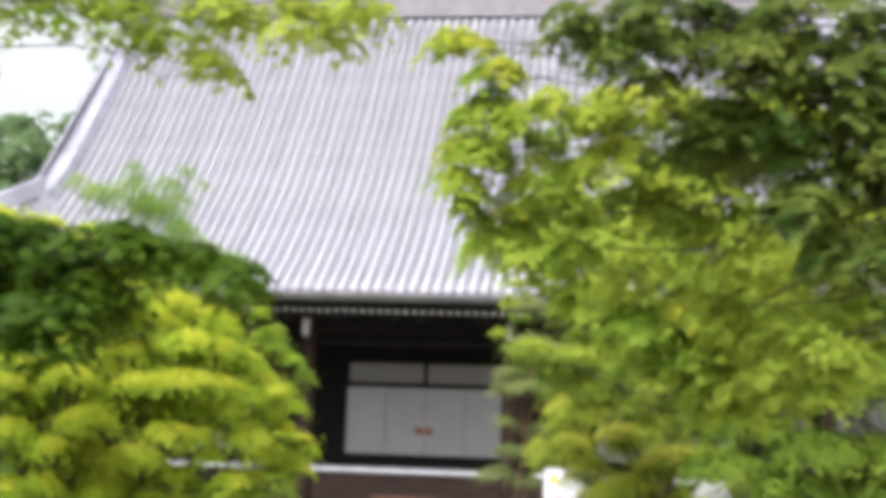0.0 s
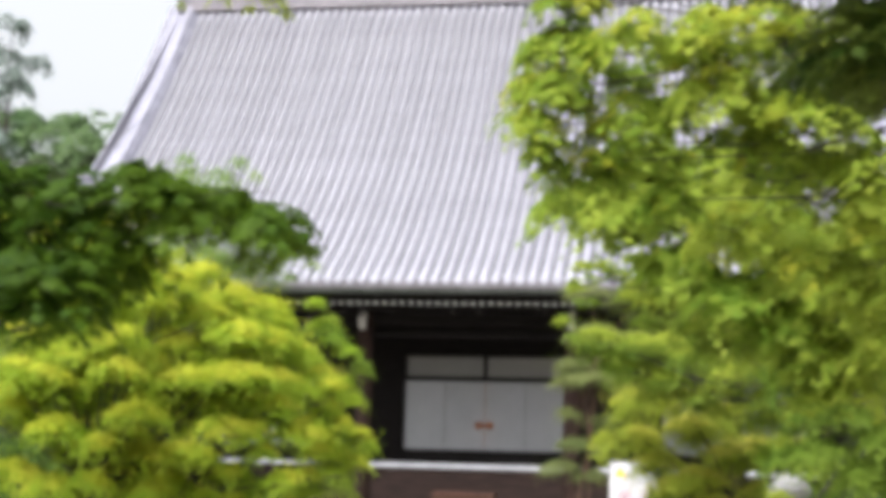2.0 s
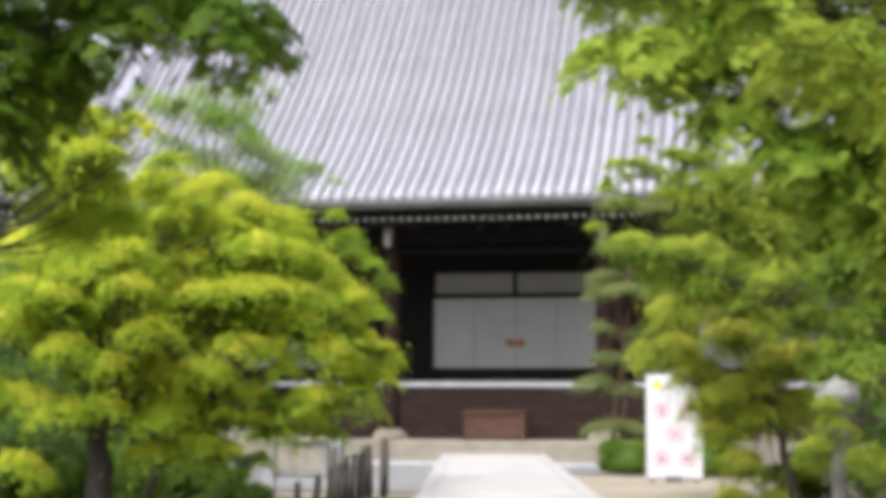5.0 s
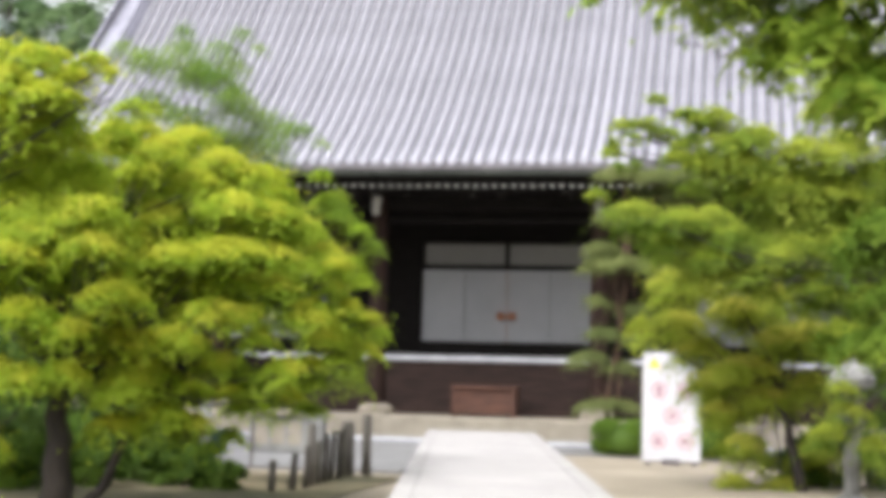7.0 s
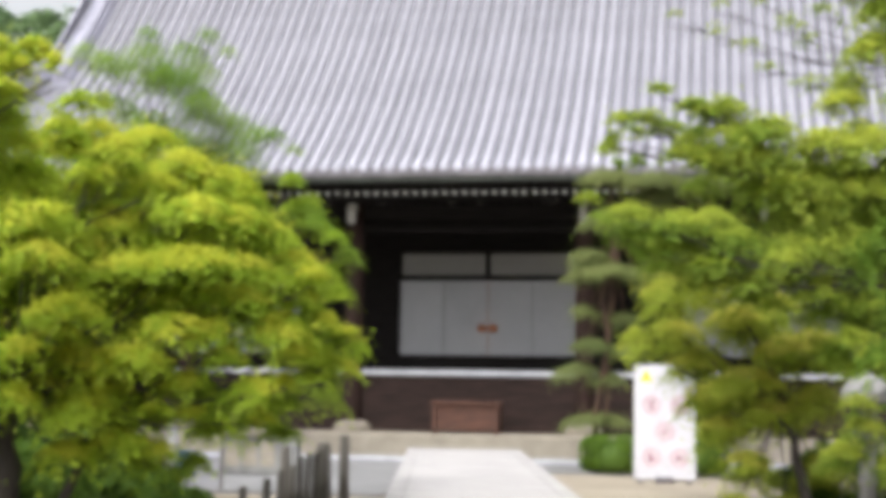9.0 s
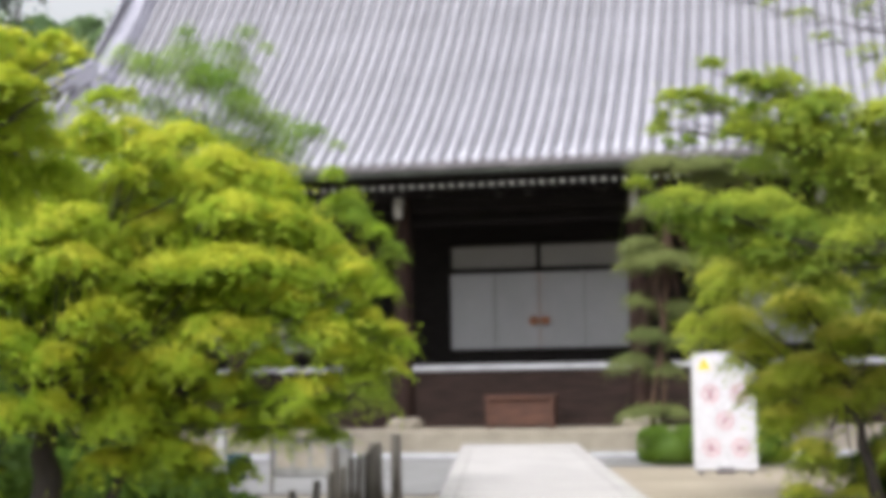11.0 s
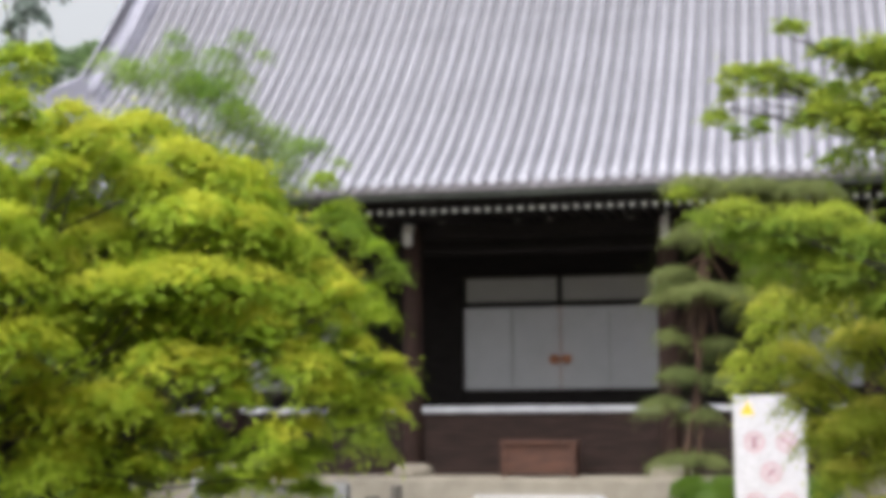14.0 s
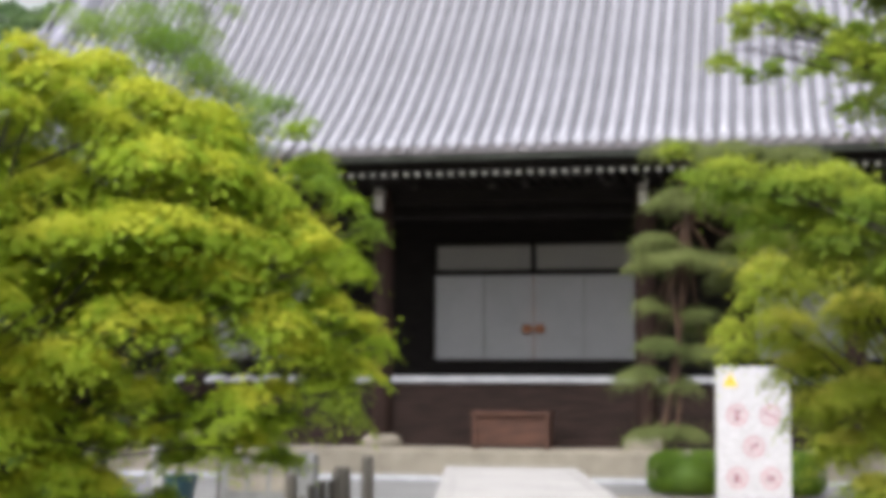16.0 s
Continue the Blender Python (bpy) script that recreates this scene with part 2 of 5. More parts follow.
def star(lobes, spread, width):
    """One leaf lying flat: pointed lobes that share the stalk's end."""
    v, f = [(0, 0, 0)], []
    for k in range(lobes):
        a = spread * (k / (lobes - 1) - 0.5) if lobes > 1 else 0
        ln = 1.0 - 0.45 * abs(2 * k / max(1, lobes - 1) - 1)
        d, s = np.array((math.cos(a), math.sin(a))), np.array((-math.sin(a), math.cos(a)))
        o = len(v)
        for q, z in ((d * 0.45 * ln + s * width * ln, 0.05), (d * ln, -0.10), (d * 0.45 * ln - s * width * ln, 0.05)):
            v.append((q[0], q[1], z))
        f.append((0, o + 2, o + 1, o))
    return np.array(v, float), f


LEAF_FAR = star(3, 2.4, 0.24)
LEAF_NEAR = star(7, 4.0, 0.13)
LEAF_OVAL = star(1, 0, 0.26)
NEEDLE = star(3, 2.2, 0.045)


def leaves_mesh(name, centres, normals, sizes, leaf, rng):
    """Copies of one leaf shape, each turned at random about its normal."""
    tv, tf = leaf
    n, k = len(centres), len(tv)
    nz = normals / np.linalg.norm(normals, axis=1)[:, None]
    h = rng.normal(size=(n, 3))
    ax = np.cross(h, nz)
    ax /= np.linalg.norm(ax, axis=1)[:, None]
    ay = np.cross(nz, ax)
    v = centres[:, None, :] + sizes[:, None, None] * (tv[None, :, 0, None] * ax[:, None] + tv[None, :, 1, None] * ay[:, None] + tv[None, :, 2, None] * nz[:, None])
    quads = np.array(tf)
    loops = (quads[None] + (np.arange(n) * k)[:, None, None]).reshape(-1)
    nf = n * len(tf)
    me = bpy.data.meshes.new(name)
    me.vertices.add(n * k)
    me.vertices.foreach_set("co", v.reshape(-1))
    me.loops.add(len(loops))
    me.loops.foreach_set("vertex_index", loops)
    me.polygons.add(nf)
    me.polygons.foreach_set("loop_start", np.arange(nf) * 4)
    me.polygons.foreach_set("loop_total", np.full(nf, 4))
    me.update()
    me.validate()
    return me


def sprays(clumps, pads, per_pad, pad_r, rng, droop=0.35, thick=0.12, fill=0.35):
    """Leaf places for a crown: domed tufts of leaves in tiers over soft-edged clumps (centre, radii)."""
    pos, nor, tip = [], [], []
    level = np.mean([c[2] for c in clumps])
    vol = np.array([c[3] * c[4] * c[5] for c in clumps]) ** (2 / 3)
    for c, share in zip(clumps, vol / vol.sum()):
        m = max(3, int(round(pads * share)))
        d = rng.normal(size=(m, 3))
        d[:, 2] = np.abs(d[:, 2]) * np.where(rng.uniform(size=m) < 0.65, 1, -1)
        d /= np.linalg.norm(d, axis=1)[:, None]
        rad = rng.uniform(fill, 1.0, m) ** 0.5
        pc = np.array(c[:3]) + d * rad[:, None] * np.array(c[3:6])
        for q, dd in zip(pc, d):
            k = int(per_pad * rng.uniform(0.5, 1.4))
            r = pad_r * rng.uniform(0.6, 1.35)
            sx, sy = rng.uniform(0.75, 1.3, 2)
            a, rho = rng.uniform(0, 2 * math.pi, k), np.sqrt(rng.uniform(0, 1, k)) * rng.uniform(0.85, 1.12, k)
            rho *= 1 + 0.22 * np.sin(3 * a + rng.uniform(0, 6)) + 0.12 * np.sin(7 * a + rng.uniform(0, 6))
            lean = np.array((dd[0], dd[1])) * 0.4
            xy = np.stack([np.cos(a) * sx, np.sin(a) * sy], 1) * rho[:, None] * r
            z = -droop * rho ** 2 * r - (xy @ lean) - np.abs(rng.normal(0, thick, k)) * r
            pos.append(q + np.column_stack([xy, z]))
            nn = np.column_stack([xy / r * droop * 1.5 + lean, np.ones(k)]) + rng.normal(0, 0.28, (k, 3))
            nor.append(nn)
            # Upward pads above the mean height get the lighter colour of lit tops.
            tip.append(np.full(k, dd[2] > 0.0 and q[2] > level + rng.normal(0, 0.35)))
    return np.concatenate(pos), np.concatenate(nor), np.concatenate(tip)


def wander(a, b, n, rng, amp):
    a, b = Vector(a), Vector(b)
    out = []
    for i in range(n + 1):
        w = a.lerp(b, i / n)
        if 0 < i < n:
            w += Vector(rng.normal(0, amp, 3))
        out.append(w)
    return out


def tree(name, foot, clumps, leaf_mat, label, category="tree", group="", seed=1, pads=60, per_pad=90, pad_r=0.55, leaf=LEAF_FAR, size=0.11,
         trunk_r=0.16, fork=0.35, bark=None, stems=1, clear=None, droop=0.7, limbs=True, thick=0.15, fill=0.35, limb_r=None, crotch=None, lit_mat=None):
    """A tree or bough: tapered trunk, limbs out to each clump, and a crown of many leaves."""
    rng = np.random.default_rng(seed)
    bark = bark or M_BARK
    limb_r = limb_r or trunk_r * 0.3
    t = thing(name, foot, label, category, group)
    foot = Vector(foot)
    cs = np.array([c[:3] for c in clumps])
    mid = Vector(cs.mean(0))
    top = foot.lerp(mid, fork)
    top.z = foot.z + (mid.z - foot.z) * max(fork, 0.3)
    if crotch:
        top = Vector(crotch)
    g = Geo()
    for s in range(stems):
        off = Vector((rng.normal(0, 0.25), rng.normal(0, 0.2), 0)) * (stems > 1)
        g.tube([p - foot for p in wander(foot + off * 0.5, top + off * 2, 5, rng, 0.05)], trunk_r * (1.15 if s == 0 else 0.7), trunk_r * 0.6, 10)
    part("trunk", g, bark, t, smooth=True)
    if limbs:
        for c in clumps:
            g = Geo()
            g.tube([p - foot for p in wander(top, c[:3], 5, rng, 0.09)], limb_r, limb_r * 0.25, 6)
            for _ in range(3):
                a = Vector(c[:3]).lerp(top, rng.uniform(0.0, 0.4))
                b = Vector(c[:3]) + Vector(rng.normal(0, 0.6, 3)) * Vector(c[3:6]).length / 2.0
                g.tube([p - foot for p in wander(a, b, 3, rng, 0.05)], limb_r * 0.3, limb_r * 0.1, 5)
            part("limb", g, bark, t, smooth=True)
    pos, nor, tip = sprays(clumps, pads, per_pad, pad_r, rng, droop, thick, fill)
    # Upper leaves take a lighter material that stands for light from above.
    if lit_mat:
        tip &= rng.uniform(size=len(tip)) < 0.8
        me = leaves_mesh("lit_leaves", pos[tip] - np.array(foot), nor[tip], size * rng.uniform(0.6, 1.25, tip.sum()), leaf, rng)
        part("lit_leaves", me, lit_mat, t, "yellow-green leaves on the lit tops of the outer boughs", kind="stuff")
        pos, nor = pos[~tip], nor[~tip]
    me = leaves_mesh("crown", pos - np.array(foot), nor, size * rng.uniform(0.6, 1.25, len(pos)), leaf, rng)
    part("crown", me, leaf_mat, t, kind="stuff")
    return t


def padded(tiers, rng, pad=0.27, per_pad=220, fill=2.4, backing=0.0, thick=0.22, droop=0.65, loose=0.13):
    """Leaf places for a layered crown. Each tier (x, y, top, half width, fall) is a low dome of thin, nearly level leaf pads that
    overlap like shingles and leave shade between one pad and the next."""
    pos, nor, tip = [], [], []
    rows = [(t, True) for t in tiers]
    rows += [((t[0] + rng.normal(0, 0.12), t[1] + rng.uniform(0.45, 0.9), t[2] - 0.18, t[3] * 0.95, t[4] * 1.2), False) for t in tiers if rng.uniform() < backing]
    for (cx, cy, top, half, fall), outer in rows:
        deep = half * rng.uniform(0.75, 1.0)
        size = min(pad, half * 0.75)
        count = 1 + int(math.ceil(fill * half * deep / size ** 2 * (1.0 if outer else 0.8)))
        turn = rng.uniform(0, 6.3)
        curl = droop * min(1.0, half / 0.32)
        for i in range(count):
            rho = 0.95 * math.sqrt((i + 0.3) / count) * (1 - 0.5 * size / half)
            phi = turn + 2.4 * i + rng.normal(0, 0.25)
            r = size * rng.uniform(0.7, 1.2)
            c = np.array((cx + rho * half * math.cos(phi), cy + rho * deep * math.sin(phi), top + 0.07 - 0.75 * fall * rho ** 1.8 + rng.normal(0, 0.02) - curl * 0.1 * r))
            out = np.array((math.cos(phi), math.sin(phi)))
            lean = out * min(0.55, 0.6 * fall * rho / half)
            k = int(per_pad * (r / pad) ** 2 * rng.uniform(0.8, 1.2)) + 6
            a = rng.uniform(0, 2 * math.pi, k)
            u = np.sqrt(rng.uniform(0, 1, k)) * rng.uniform(0.8, 1.2, k)
            u = u * (1 + 0.16 * np.sin(4 * a + rng.uniform(0, 6)) + 0.12 * np.sin(7 * a + rng.uniform(0, 6)))
            xy = np.stack([np.cos(a), np.sin(a)], 1) * u[:, None] * r
            z = -curl * u ** 2.5 * r - xy @ lean - np.abs(rng.normal(0, thick, k)) * r
            stray = (rng.uniform(size=k) < loose)[:, None] * rng.normal(0, 1, (k, 3)) * np.array((0.45, 0.45, 0.3)) * r
            pos.append(c + np.column_stack([xy, z]) + stray)
            nor.append(np.column_stack([xy / r * curl * 1.6 + lean, np.ones(k)]) + rng.normal(0, 0.3, (k, 3)))
            # Top leaves of outer pads are marked for the lit-top material.
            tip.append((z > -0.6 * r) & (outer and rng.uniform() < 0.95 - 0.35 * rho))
    return np.concatenate(pos), np.concatenate(nor), np.concatenate(tip)


def layered_tree(foot, crotch, tiers, crown_mat, lit_mat, label, seed, stems=(), trunk_r=0.1, limb_r=0.02, size=0.056, pad=0.27, per_pad=220, fill=2.4, backing=0.0, thick=0.22, droop=0.65, loose=0.13, leaf=LEAF_FAR, bark=None, name="maple_tree", category="maple tree", group="maples"):
    """A layered tree: stems, one limb with side twigs to each tier of its crown, and the leaves of the tiers."""
    rng = np.random.default_rng(seed)
    t = thing(name, foot, label, category, group)
    bark = bark or M_BARK
    foot, crotch = Vector(foot), Vector(crotch)
    part("trunk", Geo().tube([p - foot for p in wander(foot - Vector((0, 0, 0.05)), crotch, 6, rng, 0.035)], trunk_r * 1.25, trunk_r * 0.6, 10), bark, t, smooth=True)
    for points, r in stems:
        line = [a for p, q in zip(points, points[1:]) for a in wander(p, q, 3, rng, 0.012)[:3]] + [Vector(points[-1])]
        part("stem", Geo().tube([p - foot for p in line], r, r * 0.55, 9), bark, t, smooth=True)
    for x, y, top, half, fall in tiers:
        g = Geo()
        hub = Vector((x, y, top - 0.35 * fall - 0.04))
        knee = crotch.lerp(hub, 0.55) - Vector((0, 0, 0.08 * (hub - crotch).length))
        line = wander(crotch, knee, 3, rng, 0.03)[:3] + wander(knee, hub, 3, rng, 0.02)
        g.tube([p - foot for p in line], limb_r, limb_r * 0.3, 6)
        for k in range(4):
            a = rng.uniform(0, 6.28)
            end = hub + Vector((math.cos(a) * half * 0.8, math.sin(a) * half * 0.7, -0.25 * fall))
            g.tube([p - foot for p in wander(hub.lerp(knee, 0.25), end, 3, rng, 0.02)], limb_r * 0.3, limb_r * 0.12, 5)
        part("limb", g, bark, t, smooth=True)
    pos, nor, tip = padded(tiers, rng, pad, per_pad, fill, backing, thick, droop, loose)
    # These two materials carry the contrast of bright tops and darker undersides.
    for title, pick, mat, note in (("lit_leaves", tip, lit_mat, "yellow-green leaves on the lit tops of the outer pads"), ("crown", ~tip, crown_mat, "")):
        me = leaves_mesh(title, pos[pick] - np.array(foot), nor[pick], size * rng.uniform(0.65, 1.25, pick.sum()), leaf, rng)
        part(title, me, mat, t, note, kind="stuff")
    return t


# ---- ground, court and path ----
g = Geo()
g.add([(-900, -900, 0), (900, -900, 0), (900, 1400, 0), (-900, 1400, 0)], [(0, 1, 2, 3)])
structure("ground", g, M_SAND, "sandy beige earth ground with sparse moss", "ground")

SKEW = 2.7 / 14.7
PATH_Z = 0.35


def path_x(y, u):
    """x of the path at y; u runs from 0 at its one edge to 1 at the other."""
    return -0.55 + 2.31 * u - (y + 4.0) * SKEW


structure("pavement_court_west", Geo().box(-18, 0.9, -13.2, 26, -0.02, 0.05), M_GRAVEL, "pale grey gravel court before the hall", "gravel court")
structure("pavement_court_east", Geo().box(0.9, 18, -6.1, 26, -0.02, 0.05), M_GRAVEL, "pale grey gravel court beside the notice board", "gravel court")
structure("ground_moss", Geo().box(-18, 1.2, -34, -14.2, -0.02, 0.02), M_EARTH, "dark mossy earth under the maples", "ground")
for nm, a, b in (("kerb_west", -13.2, -0.7), ("kerb_east", 1.95, 13.2)):
    structure(nm, Geo().box(a, b, -3.35, -3.15, 0.03, 0.14, 0.01), M_SILL, "pale stone kerb line along the court", "kerb")

# ---- temple hall: platform and body ----
hall = thing("temple_hall", (0, 0, 0), "large dark timber temple hall with grey tiled hip-and-gable roof", "temple")
g = Geo()
g.box(-13.2, 13.2, -2.4, 19, 0.03, 0.56, 0.02)
part("platform", g, M_STONE, hall, "beige stone platform")

DOOR_Y = 3.09
COLS = (-10.8, -6.75, -2.7, 2.7, 6.75, 10.8)
for x in COLS:
    g = Geo()
    g.lathe(x, 0, [(0.5, 0.40), (0.60, 0.44), (0.70, 0.42), (0.77, 0.34), (0.80, 0.22)], 24)
    part("base_stone", g, M_STONE, hall, "rounded stone column base", True)
    g = Geo()
    g.lathe(x, 0, [(0.66, 0.19), (0.75, 0.21), (3.0, 0.215), (5.6, 0.20), (6.2, 0.19)], 24)
    part("column", g, M_COLUMN, hall, "", True)
    g = Geo()
    g.box(x - 0.32, x + 0.32, -0.32, 0.32, 5.95, 6.12, 0.03)
    g.box(x - 0.14, x + 0.14, -0.75, 0.4, 6.02, 6.3, 0.02)
    part("bracket_block", g, M_DARKWOOD, hall)
    g = Geo()
    prof = [(0.0, -0.02), (0.0, 0.26), (-0.20, 0.30), (-0.34, 0.20), (-0.30, 0.06), (-0.38, -0.06), (-0.33, -0.24), (-0.22, -0.30), (-0.20, -0.14), (-0.10, -0.06)]
    n = len(prof)
    pv = [(x - 0.08, -0.16 + a, 5.74 + 1.25 * b) for a, b in prof] + [(x + 0.08, -0.16 + a, 5.74 + 1.25 * b) for a, b in prof]
    g.add(pv, [tuple(range(n)), tuple(range(n, 2 * n))[::-1]] + [(i, i + n, (i + 1) % n + n, (i + 1) % n) for i in range(n)])
    part("nose_bracket", g, M_WHITEPAINT, hall, "white-painted carved beam nose")

# beams, underfloor boards, veranda
for a, b in zip(COLS, COLS[1:]):
    g = Geo()
    g.box(a + 0.2, b - 0.2, -0.11, 0.11, 5.52, 5.86, 0.015)
    part("tie_beam", g, M_DARKWOOD, hall)
    g = Geo()
    g.box(a + 0.2, b - 0.2, -0.09, 0.09, 5.20, 5.32, 0.01)
    part("tie_beam", g, M_DARKWOOD, hall)
    for s, e in ((a + 0.2, 1), (b - 0.2, -1)):
        g = Geo()
        pr = [(0, 0), (0.75, 0), (0.55, -0.10), (0.32, -0.12), (0.18, -0.26), (0, -0.32)]
        n = len(pr)
        g.add([(s + e * u, -0.06, 5.86 + w + 0.16) for u, w in pr] + [(s + e * u, 0.06, 5.86 + w + 0.16) for u, w in pr],
              [tuple(range(n)), tuple(range(n, 2 * n))[::-1]] + [(i, (i + 1) % n, (i + 1) % n + n, i + n) for i in range(n)])
        part("corner_brace", g, M_DARKWOOD, hall, "carved timber corner brace")
    for u in (0.13, 0.44, 0.57, 0.87):
        x = a + (b - a) * u
        n = 9
        arc = [(x - 0.16 + 0.04 * k, 5.93 - 0.10 * math.sin(math.pi * k / (n - 1))) for k in range(n)]
        g = Geo()
        g.tube([(p, -0.42, q) for p, q in arc], 0.03, 0.018, 6)
        part("carved_arm", g, M_ARM, hall, "faded grey carved bracket arm")
    w = b - a - 0.42
    for k in range(7):
        g = Geo()
        z0 = 0.56 + k * 0.185
        g.box(a + 0.2, b - 0.2, 0.02 + 0.004 * (k % 2), 0.06, z0, z0 + 0.179, 0.004)
        part("underfloor_board", g, M_BOARD, hall)
    g = Geo()
    g.box(a + 0.2, b - 0.2, -0.06, 0.10, 1.858, 1.985, 0.01)
    part("floor_edge", g, M_SILL, hall, "pale weathered veranda edge beam")
g = Geo()
g.box(-11.6, 11.6, 0.10, DOOR_Y, 1.86, 1.97)
part("veranda_floor", g, M_BOARD, hall, "dark plank veranda floor")
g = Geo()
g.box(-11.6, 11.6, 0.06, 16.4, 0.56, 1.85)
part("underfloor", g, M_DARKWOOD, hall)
# Added board: keeps sky light out of the dark band under the eave.
part("light_stop_board", Geo().box(-11.4, 11.4, 0.12, 0.2, 5.28, 6.14), M_DARKWOOD, hall)
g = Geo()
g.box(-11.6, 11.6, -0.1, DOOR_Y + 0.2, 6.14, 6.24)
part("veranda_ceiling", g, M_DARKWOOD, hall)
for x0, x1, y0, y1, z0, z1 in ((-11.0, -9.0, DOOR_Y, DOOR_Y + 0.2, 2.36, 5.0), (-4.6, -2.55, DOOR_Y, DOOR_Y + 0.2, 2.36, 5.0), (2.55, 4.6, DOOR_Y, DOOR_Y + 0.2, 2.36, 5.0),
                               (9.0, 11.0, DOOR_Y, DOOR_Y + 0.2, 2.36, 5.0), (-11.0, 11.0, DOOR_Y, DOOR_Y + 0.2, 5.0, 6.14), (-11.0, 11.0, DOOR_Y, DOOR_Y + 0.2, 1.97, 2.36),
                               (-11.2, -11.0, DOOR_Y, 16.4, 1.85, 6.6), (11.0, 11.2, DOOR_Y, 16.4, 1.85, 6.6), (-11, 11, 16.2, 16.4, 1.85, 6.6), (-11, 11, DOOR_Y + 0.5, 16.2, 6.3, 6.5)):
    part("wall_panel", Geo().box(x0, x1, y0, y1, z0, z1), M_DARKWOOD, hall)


def door_bay(xc, half, panels):
    """Sliding paper doors with a transom over them, set in dark frames."""
    w = 2 * half / panels
    for k in range(panels):
        x0 = xc - half + k * w
        d = part("paper_door", Geo().box(x0 + 0.008, x0 + w - 0.008, DOOR_Y + 0.02 + 0.03 * (k in (1, 2)), DOOR_Y + 0.06 + 0.03 * (k in (1, 2)), 2.40, 4.28), M_PAPER, hall, "white paper sliding door")
        part("door_rail", Geo().box(x0 + 0.008, x0 + w - 0.008, DOOR_Y + 0.005, DOOR_Y + 0.10, 2.365, 2.40), M_DARKWOOD, d)
    part("door_lintel", Geo().box(xc - half - 0.1, xc + half + 0.1, DOOR_Y - 0.06, DOOR_Y + 0.14, 4.28, 4.40, 0.008), M_DARKWOOD, hall)
    for s in (-1, 1):
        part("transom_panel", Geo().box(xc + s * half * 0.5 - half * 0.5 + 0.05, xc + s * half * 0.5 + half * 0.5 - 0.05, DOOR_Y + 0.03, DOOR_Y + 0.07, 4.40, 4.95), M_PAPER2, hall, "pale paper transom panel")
        part("door_post", Geo().box(xc + s * (half + 0.18) - 0.18, xc + s * (half + 0.18) + 0.18, DOOR_Y - 0.05, DOOR_Y + 0.15, 1.97, 5.05, 0.01), M_DARKWOOD, hall)
    part("transom_post", Geo().box(xc - 0.055, xc + 0.055, DOOR_Y - 0.03, DOOR_Y + 0.12, 4.40, 5.0, 0.008), M_DARKWOOD, hall)
    part("door_head", Geo().box(xc - half - 0.3, xc + half + 0.3, DOOR_Y - 0.08, DOOR_Y + 0.15, 4.95, 5.07, 0.008), M_DARKWOOD, hall)


door_bay(0.0, 2.25, 4)
door_bay(-6.75, 1.9, 4)
door_bay(6.75, 1.9, 4)
for sx in (-1, 1):
    g = Geo()
    g.lathe(0, 0, [(-0.055, 0.10), (-0.035, 0.115), (-0.01, 0.115)], 20, Matrix.Translation((sx * 0.15, DOOR_Y, 3.07)) @ Matrix.Rotation(radians(-90), 4, "X"))
    g.box(min(sx * 0.02, sx * 0.15), max(sx * 0.02, sx * 0.15), DOOR_Y + 0.012, DOOR_Y + 0.04, 3.02, 3.12)
    part("door_pull", g, M_BRONZE, hall, "dull bronze door plate")
for k in (-1, 0, 1):
    g = Geo()
    g.box(k * 1.125 - 0.009, k * 1.125 + 0.009, DOOR_Y + 0.008, DOOR_Y + 0.06, 2.40, 4.28)
    part("door_stile", g, M_BRONZE if k == 0 else M_STILE, hall)

# ---- roof ----
EAVE_Y, CORNER = -2.5, 15.1
VERGE = 11.2
TOP_S = 10.3


def rise(s):
    return 6.36 + 0.607 * s + 0.038 * s * s


def lift(x):
    return 0.022 * max(0.0, abs(x) - 7.5) ** 1.8


def roof_pt(x, s, up=0.0):
    return Vector((x, EAVE_Y + s, rise(s) + lift(x) * max(0, 1 - s / 5.0) + up))


roof = part("roof", Geo().box(-11, 11, 3.0, 12.5, 6.55, 6.7), M_DARKWOOD, hall, "grey tiled hip-and-gable roof")


def s_max(x):
    return TOP_S if abs(x) < VERGE else max(0.3, CORNER - abs(x))


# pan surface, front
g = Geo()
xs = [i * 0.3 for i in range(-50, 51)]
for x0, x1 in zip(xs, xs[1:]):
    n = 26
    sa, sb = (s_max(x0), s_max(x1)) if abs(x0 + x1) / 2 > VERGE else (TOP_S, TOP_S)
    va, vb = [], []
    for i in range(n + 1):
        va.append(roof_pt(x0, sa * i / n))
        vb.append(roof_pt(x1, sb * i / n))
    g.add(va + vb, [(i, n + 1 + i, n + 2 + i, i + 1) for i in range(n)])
part("pan_tiles", g, M_PAN, roof, "concave pan tiles, shade between the ribs put into their colour")
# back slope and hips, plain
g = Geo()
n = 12
